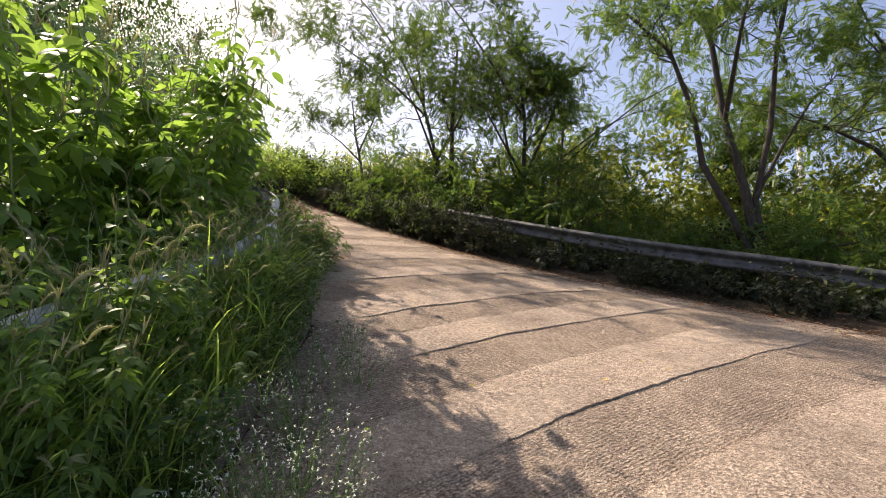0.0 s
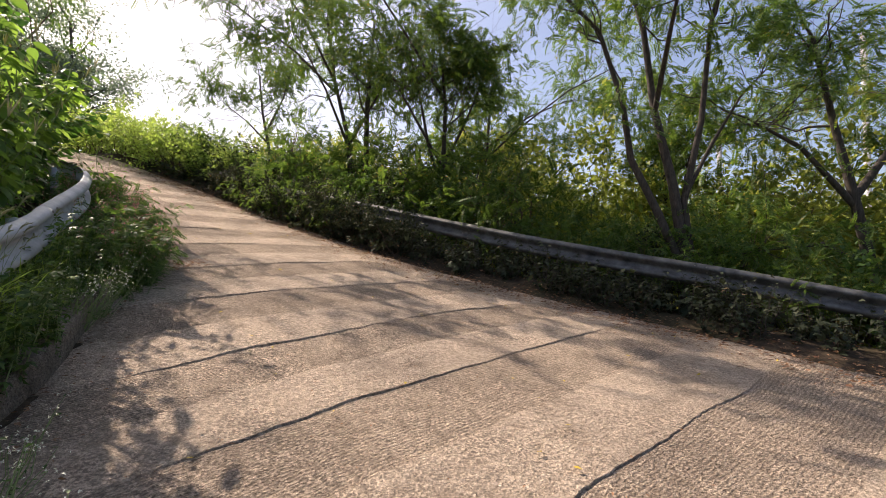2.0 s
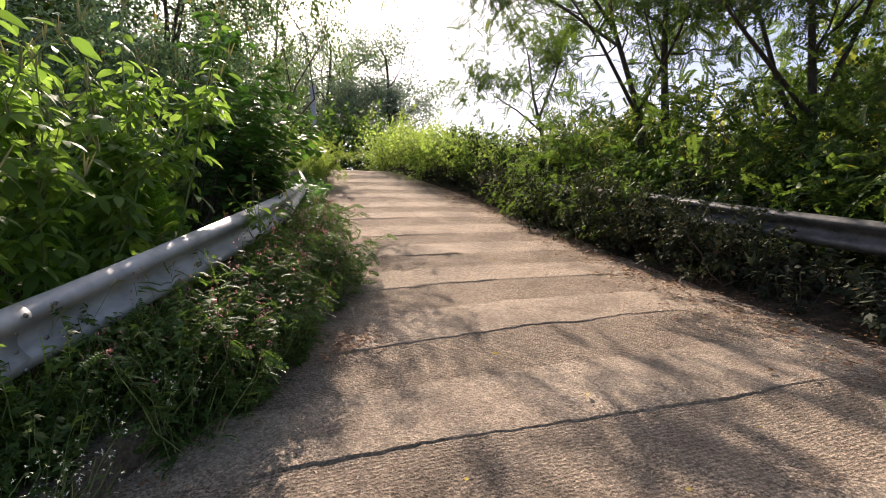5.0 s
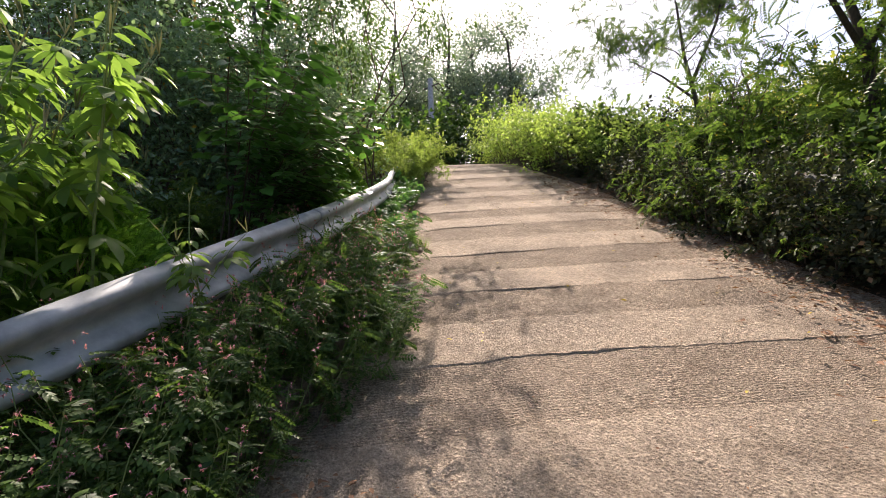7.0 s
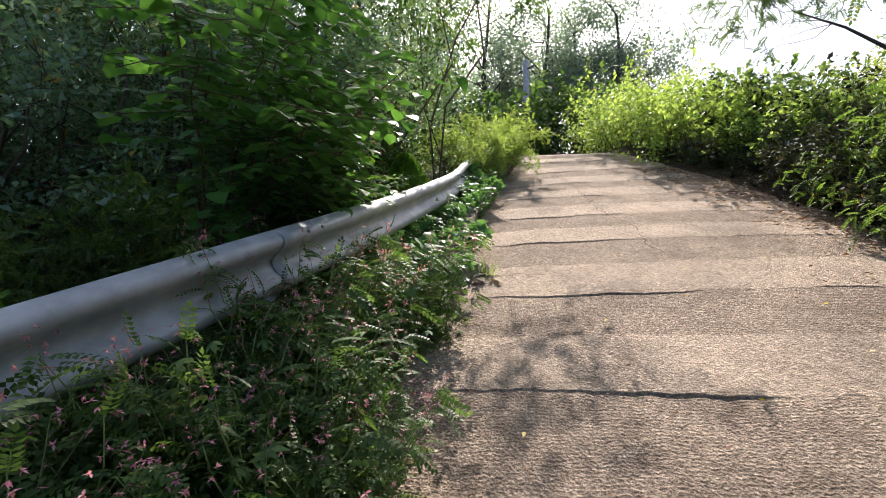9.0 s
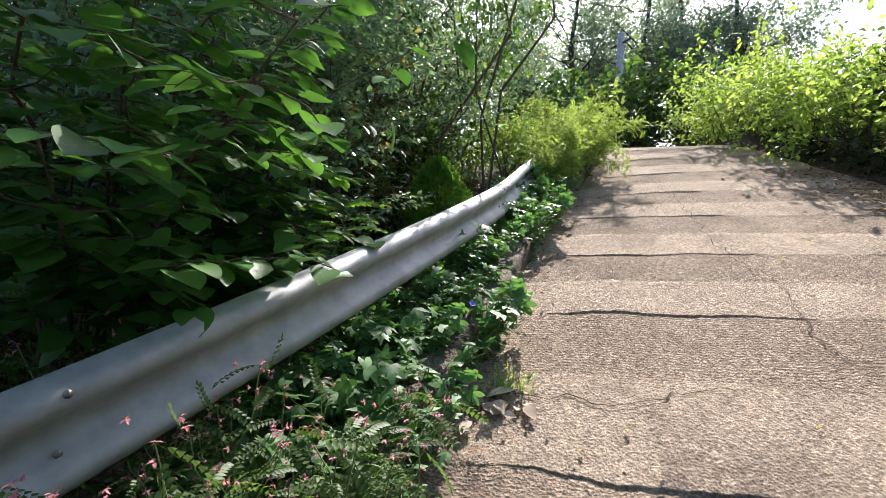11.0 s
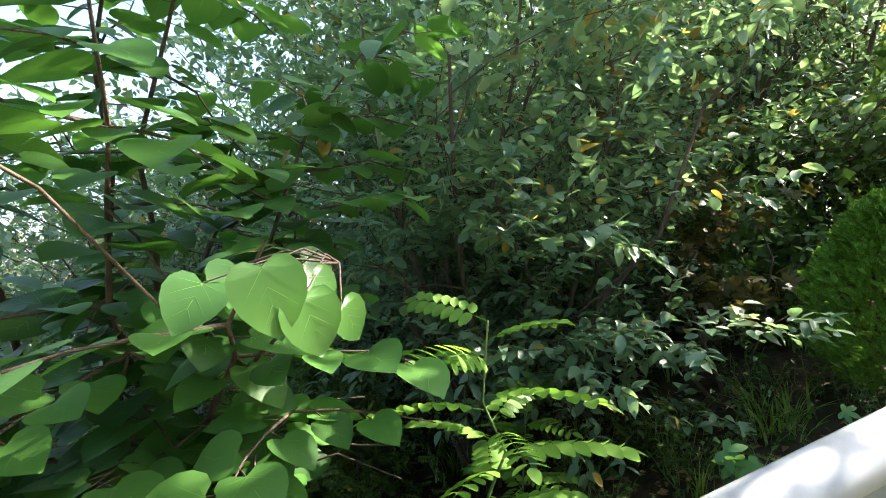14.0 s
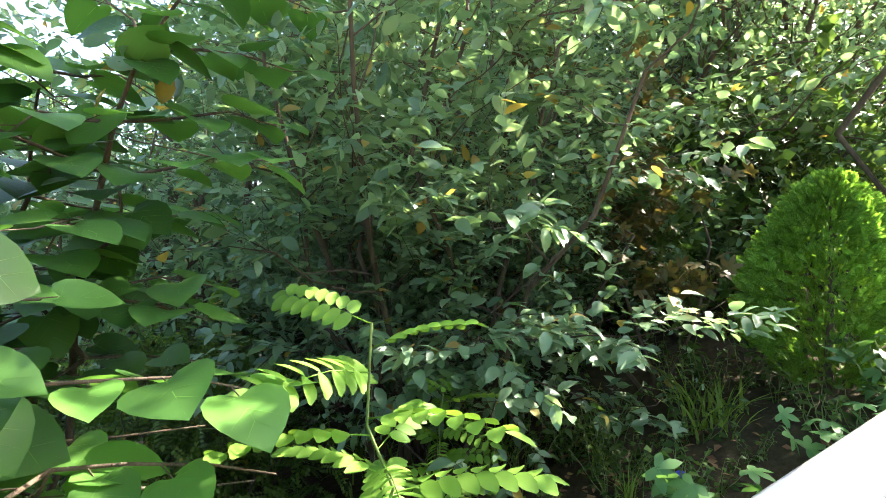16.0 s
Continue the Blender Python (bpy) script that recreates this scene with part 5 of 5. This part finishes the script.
maple = make_shrub(rng, "maple_sapling", "small maple with rusty brown-green cut leaves", (0, 0, 0), 1.9, 0.9, 3, 0.085, PALM, RUST, 3, 4, (4, 3), category="sapling", slim=0.6)
place(maple, [(-9.35, 10.95)], rng, "maple", -0.05, (1.0, 1.02))


def make_shade_tree(height, label):
    """A dense broad-leaved tree with a low crown."""
    t = thing("shade_tree", label, "tree")
    wood = Soup()
    st = [(bent(rng, (c * 0.1, 0, -0.3), (rng.normal() * 0.7, rng.normal() * 0.7, height * rng.uniform(0.75, 0.9)), 0.1, 7), height * 0.012, height * 0.004) for c in (-1, 0, 1)]
    p, d = grow(rng, wood, st, 6, 2, (height * 0.24, height * 0.13), (11, 7), 7, 0.25, start=0.25)
    part("trunk", wood.mesh("trunk", BARK, True), t, "dark slender trunks")
    part("crown", leafy(rng, p, d, 5, OVAL, 0.14, 0.6, -0.15, 0.5, 0.14).mesh("crown", SHADE), t, "dense dark green crown")
    return t


big_a, big_b = make_shade_tree(7.2, "tall dense dark green tree behind the shrubs"), make_shade_tree(6.0, "dense dark green tree on the shaded slope")
place(big_a, [(-12.6, 8.4), (-12.5, 11.4), (-14.0, 6.0)], rng, "shade trees behind the rail", -0.1, (0.95, 1.1))
place(big_b, [(-13.2, 9.9), (-10.6, 2.6), (-12.4, 4.4)], rng, "shade trees behind the rail", -0.1, (0.9, 1.1))
wattle = make_shrub(rng, "feathery_bush", "bright yellow-green bush with feathered leaves over the rail's end", (0, 0, 0), 1.3, 1.5, 9, 0.2, FEATHER, MOUND, 3, 4, (4, 3))
place(wattle, [(-10.3, 14.0), (-10.9, 14.7), (-11.8, 15.4), (-12.7, 16.3)], rng, "bushes at the rail's end", -0.05, (0.5, 0.72))


def make_sapling(where, height):
    t = thing("locust_sapling", "pale green locust sapling with feathered leaves", "sapling", where)
    wood, leaves = Soup(), Soup()
    main = bent(rng, (0, 0, -0.05), (0.12, 0.1, height), 0.03, 7)
    wood.tube(main, np.linspace(0.008, 0.003, 7), 5)
    for i in range(24):
        f = 0.12 + 0.88 * i / 23
        s = f * 5.99
        p = main[int(s)] + (s % 1) * (main[int(s) + 1] - main[int(s)])
        a = i * 2.4
        leaves.scatter(*FEATHER_FINE, [p], [(math.cos(a), math.sin(a), 0.45 * f + 0.05)], [(rng.normal() * 0.25, rng.normal() * 0.25, 1)], rng.uniform(0.28, 0.4) * (1.15 - 0.4 * f))
    part("stem", wood.mesh("stem", STALK, True), t)
    part("foliage", leaves.mesh("foliage", SPROUT), t)
    return t


sap = make_sapling((-7.61, 10.37, gz(-7.61, 10.37)), 3.66 - gz(-7.61, 10.37))
tagged(copy_thing(sap, Matrix.Translation((-8.15, 10.25, gz(-8.15, 10.25))) @ Matrix.Rotation(2, 4, "Z")), "small locust sapling in the shade of a shrub").scale = (0.7, 0.7, 0.65)

# undergrowth behind the rail
under = [make_weed(rng, "undergrowth", "low shaded undergrowth with small leaves", 0.4, FOLD, 0.065, VERGE, 10, 0.03, 0.8), make_foxtail(rng, 0.4, 0, "tuft of long shaded grass")]
for kind in under:
    place(kind, [left_spot(rng.uniform(4.5, 12.5), rng.uniform(1.1, 4.5)) for i in range(55)], rng, "undergrowth", -0.02, (0.6, 1.1))


def make_glory(where, towards):
    """A funnel flower on a short stalk."""
    t = thing("morning_glory", "open blue morning glory flower on a creeping vine", "flower", where)
    s, w = Soup(), Soup()
    a = np.linspace(0, 2 * np.pi, 15, endpoint=False)
    rings = np.array([[(r * math.cos(q) * (1 + 0.05 * math.cos(5 * q)), r * math.sin(q) * (1 + 0.05 * math.cos(5 * q)), h) for q in a] for r, h in ((0.003, 0.0), (0.005, 0.016), (0.013, 0.027), (0.022, 0.030))])
    i, j = np.meshgrid(np.arange(3), np.arange(15), indexing="ij")
    p, q = (i * 15 + j).ravel(), (i * 15 + (j + 1) % 15).ravel()
    turn = np.array(Vector(towards).to_track_quat("Z", "Y").to_matrix())
    s.add(rings.reshape(-1, 3) @ turn.T, np.concatenate([np.stack([p, q, q + 15], 1), np.stack([p, q + 15, p + 15], 1)]))
    w.tube([(0, 0, 0), (0.01, 0.0, -0.06), (0.0, 0.02, gz(where[0], where[1]) - where[2] - 0.02)], [0.0015] * 3, 4)
    part("corolla", s.mesh("corolla", BLUE, True), t, "blue funnel-shaped petals")
    part("stalk", w.mesh("stalk", STALK, True), t)
    return tagged(t, group="morning glories")


for x, y, h in ((-8.41, 11.2, 0.04), (-8.38, 11.3, 0.06), (-8.6, 11.12, 0.05), (-7.1, 11.62, 0.22), (-6.85, 11.2, 0.3), (-8.2, 10.0, 0.8)):
    make_glory((x, y, gz(x, y) + h), (0.6, 0.1, 0.7))

# ---------------------------------------------------------------- litter on the road
def flat_leaves(name, label, spots, size, mat, template=OVAL_FINE):
    s = Soup()
    n = len(spots)
    p = np.array(spots)
    l, r = off_road(p[:, 0], p[:, 1])
    on = (l == 0) & (r == 0)
    z = np.where(on, slope_height(p[:, 0], p[:, 1]) + 0.03, ground_height(p[:, 0], p[:, 1]) + 0.03)
    s.scatter(*template, np.column_stack([p, z]), np.column_stack([rng.normal(size=(n, 2)), np.zeros(n)]), rng.normal(size=(n, 3)) * 0.3 + (0, 0, 1), size * rng.uniform(0.6, 1.3, n))
    tagged(new(name, s.mesh(name, mat)), label, "fallen leaves", kind="stuff")


flat_leaves("leaf_litter", "reddish-brown dead leaves and needles along the road's edge", [right_spot(rng.uniform(-2.5, 13), rng.normal() * 0.5 - 0.25) for i in range(7000)], 0.055, LITTER, OVAL)
flat_leaves("leaf_litter", "scattered brown leaf scraps by the kerb", [left_spot(rng.uniform(0, 13), -abs(rng.normal()) * 0.22) for i in range(700)], 0.04, LITTER, OVAL)
flat_leaves("leaf_pile", "heap of dark withered leaves at the road's edge", [(-2.95 + rng.normal() * 0.14, 7.95 + rng.normal() * 0.17) for i in range(170)], 0.042, LITTER, OVAL_FINE)
flat_leaves("fallen_leaves", "small yellow leaves scattered on the concrete", [tuple(road_point(np.array(rng.uniform(1, 12)), np.array(rng.uniform(0.15, 0.95)))) for i in range(130)], 0.04, YELLOW)
flat_leaves("bleached_leaves", "curled bleached dead leaves beside a grass tuft", [(-6.28 + rng.normal() * 0.07, 11.12 + rng.normal() * 0.07) for i in range(16)], 0.12, PALE)
place(copy_thing(under[0], Matrix()), [(-8.3 + rng.normal() * 0.35, 10.85 + rng.normal() * 0.3) for i in range(9)], rng, "undergrowth", -0.02, (0.3, 0.6))
flat_leaves("leaf_litter", "brown dead leaves on the shaded soil behind the rail", [(-8.6 + rng.normal() * 0.7, 10.6 + rng.normal() * 0.6) for i in range(420)], 0.05, LITTER, OVAL)
flat_leaves("road_scraps", "tiny dark leaf scraps and twigs strewn over the concrete", [tuple(road_point(np.array(rng.uniform(-1, 13)), np.array(rng.uniform(0.02, 0.98)))) for i in range(1500)], 0.022, LITTER, OVAL)
flat_leaves("road_scraps", "tiny pale straw scraps strewn over the concrete", [tuple(road_point(np.array(rng.uniform(-1, 13)), np.array(rng.uniform(0.02, 0.98)))) for i in range(600)], 0.022, PALE, OVAL)
place(copy_thing(fox[1], Matrix()), [(-8.55, 10.95), (-8.2, 10.75), (-8.85, 10.8)], rng, "grass tufts behind the rail", -0.02, (0.3, 0.42))
place(copy_thing(fox[1], Matrix()), [(-6.42, 11.22), (-6.36, 11.3), (-4.25, 9.05)], rng, "grass tufts at the road's edge", -0.02, (0.45, 0.55))

# ---------------------------------------------------------------- the distance
def make_far_tree(rng, height, name, label, mat, leaf=0.17):
    t = thing(name, label, "tree")
    wood = Soup()
    st = [(bent(rng, (0, 0, -0.4), (rng.normal() * 0.4, rng.normal() * 0.4, height * 0.9), 0.12, 7), height * 0.018, height * 0.006)]
    p, d = grow(rng, wood, st, 5, 2, (height * 0.26, height * 0.15), (16, 5), 7, 0.25)
    part("trunk", wood.mesh("trunk", BARK, True), t)
    part("crown", leafy(rng, p, d, 17, BROAD, leaf, 0.7, -0.1, 0.7, 0.28).mesh("crown", mat), t)
    return t


# both crowns carry the haze in the colour of their leaves
far_a = make_far_tree(rng, 10.0, "hill_tree", "tall blue-green tree beyond the crest with haze put into its leaf colour", HAZED)
far_b = make_far_tree(rng, 8.0, "hill_tree", "hillside tree with haze put into its leaf colour", HAZED)
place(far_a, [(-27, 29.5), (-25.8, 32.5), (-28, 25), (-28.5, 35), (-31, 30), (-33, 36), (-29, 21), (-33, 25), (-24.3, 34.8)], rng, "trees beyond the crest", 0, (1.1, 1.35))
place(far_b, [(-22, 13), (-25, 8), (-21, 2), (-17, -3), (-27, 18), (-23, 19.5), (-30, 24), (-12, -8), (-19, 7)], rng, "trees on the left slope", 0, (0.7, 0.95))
hill = make_shrub(rng, "hill_shrub", "yellow-green shrub on the open hillside", (0, 0, 0), 2.6, 3.2, 9, 0.15, FOLD, MEADOW, 8, 5, (5, 4), jitter=0.14)
hs = [(4 + 1.9 * i + rng.uniform(-0.8, 0.8), 22 - 1.1 * i + rng.uniform(-2.0, 2.5)) for i in range(9)] + [(7 + 2 * i, 26 - 0.8 * i) for i in range(7)]
for i in range(75):
    a, r = rng.uniform(-0.75, 1.15), rng.uniform(16, 46)
    x, y = 4 + math.sin(a) * r, 8 + math.cos(a) * r
    if x > -2 or y > 34:
        hs.append((x, y))
hs += [(8, 15), (9.5, 14), (6.5, 16.5), (11, 13), (12.5, 11.5), (5, 18), (10.5, 16), (8, 18.5), (13.5, 14), (12, 18), (3, 19), (14.5, 11)]
place(hill, hs, rng, "hillside scrub", -0.1, (0.95, 1.7))
willow = make_far_tree(rng, 5.5, "willow", "pale yellow-green willow below the road", MEADOW, 0.22)
place(willow, [(3.3, 20.5), (6.5, 22)], rng, "willows", -0.2, (0.9, 1.05))


def make_pole(x, y, top, r, label, band=False):
    t = thing("utility_pole", label, "pole", (x, y, gz(x, y)))
    h = top - gz(x, y)
    part("shaft", rod((0, 0, -0.4), (0, 0, h), r, 12, POLE, "shaft"), t)
    part("crossarm", rod((-0.7, 0, h - 0.5), (0.7, 0, h - 0.5), 0.05, 8, OLD_SHADED_STEEL, "crossarm"), t)
    if band:
        part("marker", rod((0, 0, 0.35), (0, 0, 0.8), r + 0.02, 12, RED, "marker"), t, "red warning band")
    return t


make_pole(15.5, 26.5, 9.2, 0.13, "pale concrete utility pole on the hillside")
make_pole(24.0, 27.0, 14.5, 0.16, "grey concrete utility pole on the hill's top")
make_pole(-23.7, 25.7, 13.0, 0.17, "concrete utility pole with a red band beyond the crest", True)

bridge = thing("overpass", "grey concrete road overpass with a steel railing", "bridge", (-16.0, 45.0, 0))
turn = 0.2
for name, size, z in (("deck", (34, 6, 0.7), 8.9), ("barrier", (34, 0.3, 1.1), 9.8)):
    bm = bmesh.new()
    bmesh.ops.create_cube(bm, size=1)
    for v in bm.verts:
        v.co = Matrix.Rotation(turn, 3, "Z") @ Vector((v.co.x * size[0], v.co.y * size[1] - (2.9 if name == "barrier" else 0), v.co.z * size[2] + z))
    bmesh.ops.bevel(bm, geom=bm.edges[:], offset=0.06, segments=2, affect="EDGES")
    me = bpy.data.meshes.new(name)
    bm.to_mesh(me)
    bm.free()
    me.materials.append(BRIDGE)
    part(name, me, bridge)
ca, sa = math.cos(turn), math.sin(turn)
for i in range(-8, 9):
    u = i * 2.0
    x, y = u * ca + 2.9 * sa, u * sa - 2.9 * ca
    part("railing_post", rod((x, y, 10.3), (x, y, 11.0), 0.04, 6, OLD_SHADED_STEEL), bridge)
part("railing", rod((-17 * ca + 2.9 * sa, -17 * sa - 2.9 * ca, 11.0), (17 * ca + 2.9 * sa, 17 * sa - 2.9 * ca, 11.0), 0.05, 6, OLD_SHADED_STEEL), bridge)
for u in (-12, 0, 12):
    x, y = u * ca, u * sa
    part("pier", rod((x, y, gz(-16 + x, 45 + y) - 0.5), (x, y, 8.7), 0.7, 14, BRIDGE), bridge)

house = thing("factory_building", "pale pinkish low building far behind the trees", "building", (2.0, 62.0, gz(2, 62)))
for name, size, at, mat in (("wall", (16, 8, 6), (0, 0, 3), HOUSE), ("roof", (16.6, 8.6, 0.4), (0, 0, 6.2), RED)):
    bm = bmesh.new()
    bmesh.ops.create_cube(bm, size=1)
    for v in bm.verts:
        v.co = Vector((v.co.x * size[0] + at[0], v.co.y * size[1] + at[1], v.co.z * size[2] + at[2]))
    bmesh.ops.bevel(bm, geom=bm.edges[:], offset=0.08, segments=1, affect="EDGES")
    me = bpy.data.meshes.new(name)
    bm.to_mesh(me)
    bm.free()
    me.materials.append(mat)
    part(name, me, house)
for i in range(5):
    bm = bmesh.new()
    bmesh.ops.create_cube(bm, size=1)
    for v in bm.verts:
        v.co = Vector((v.co.x * 1.6 - 6 + 3 * i, v.co.y * 0.1 - 4.03, v.co.z * 1.3 + 3.6))
    me = bpy.data.meshes.new("window")
    bm.to_mesh(me)
    bm.free()
    me.materials.append(GLASS)
    part("window", me, house)

# growth on the slope to the left of the tall weeds
place(copy_thing(under[0], Matrix()), [left_spot(rng.uniform(-2, 5), rng.uniform(3.0, 7.0)) for i in range(60)], rng, "undergrowth", -0.02, (0.8, 1.4))
place(copy_thing(bush_kinds[2], Matrix()), [left_spot(rng.uniform(-2, 4.5), rng.uniform(3.6, 8.0)) for i in range(14)], rng, "bushes on the left slope", -0.1, (0.6, 1.0))
place(copy_thing(under[0], Matrix()), [(-8.9 + rng.normal() * 0.4, 10.8 + rng.normal() * 0.35) for i in range(18)], rng, "undergrowth", -0.02, (0.5, 0.95))

# taller grass and weeds close before the rail's lower end
edge_rng = np.random.default_rng(5)
place(copy_thing(fox[2], Matrix()), [left_spot(k, edge_rng.uniform(0.4, 0.8)) for k in edge_rng.uniform(0.1, 3.4, 34)], edge_rng, "foxtail grass on the left verge", -0.02, (0.95, 1.3))
place(copy_thing(rags[1], Matrix()), [left_spot(k, edge_rng.uniform(0.5, 0.95)) for k in edge_rng.uniform(0.1, 3.3, 18)], edge_rng, "young ragweed before the rail", -0.05, (0.4, 0.58))
place(copy_thing(indigo, Matrix()), [left_spot(k, edge_rng.uniform(0.3, 0.75)) for k in edge_rng.uniform(4.6, 7.4, 22)], edge_rng, "indigo weeds", -0.02, (1.0, 1.35))
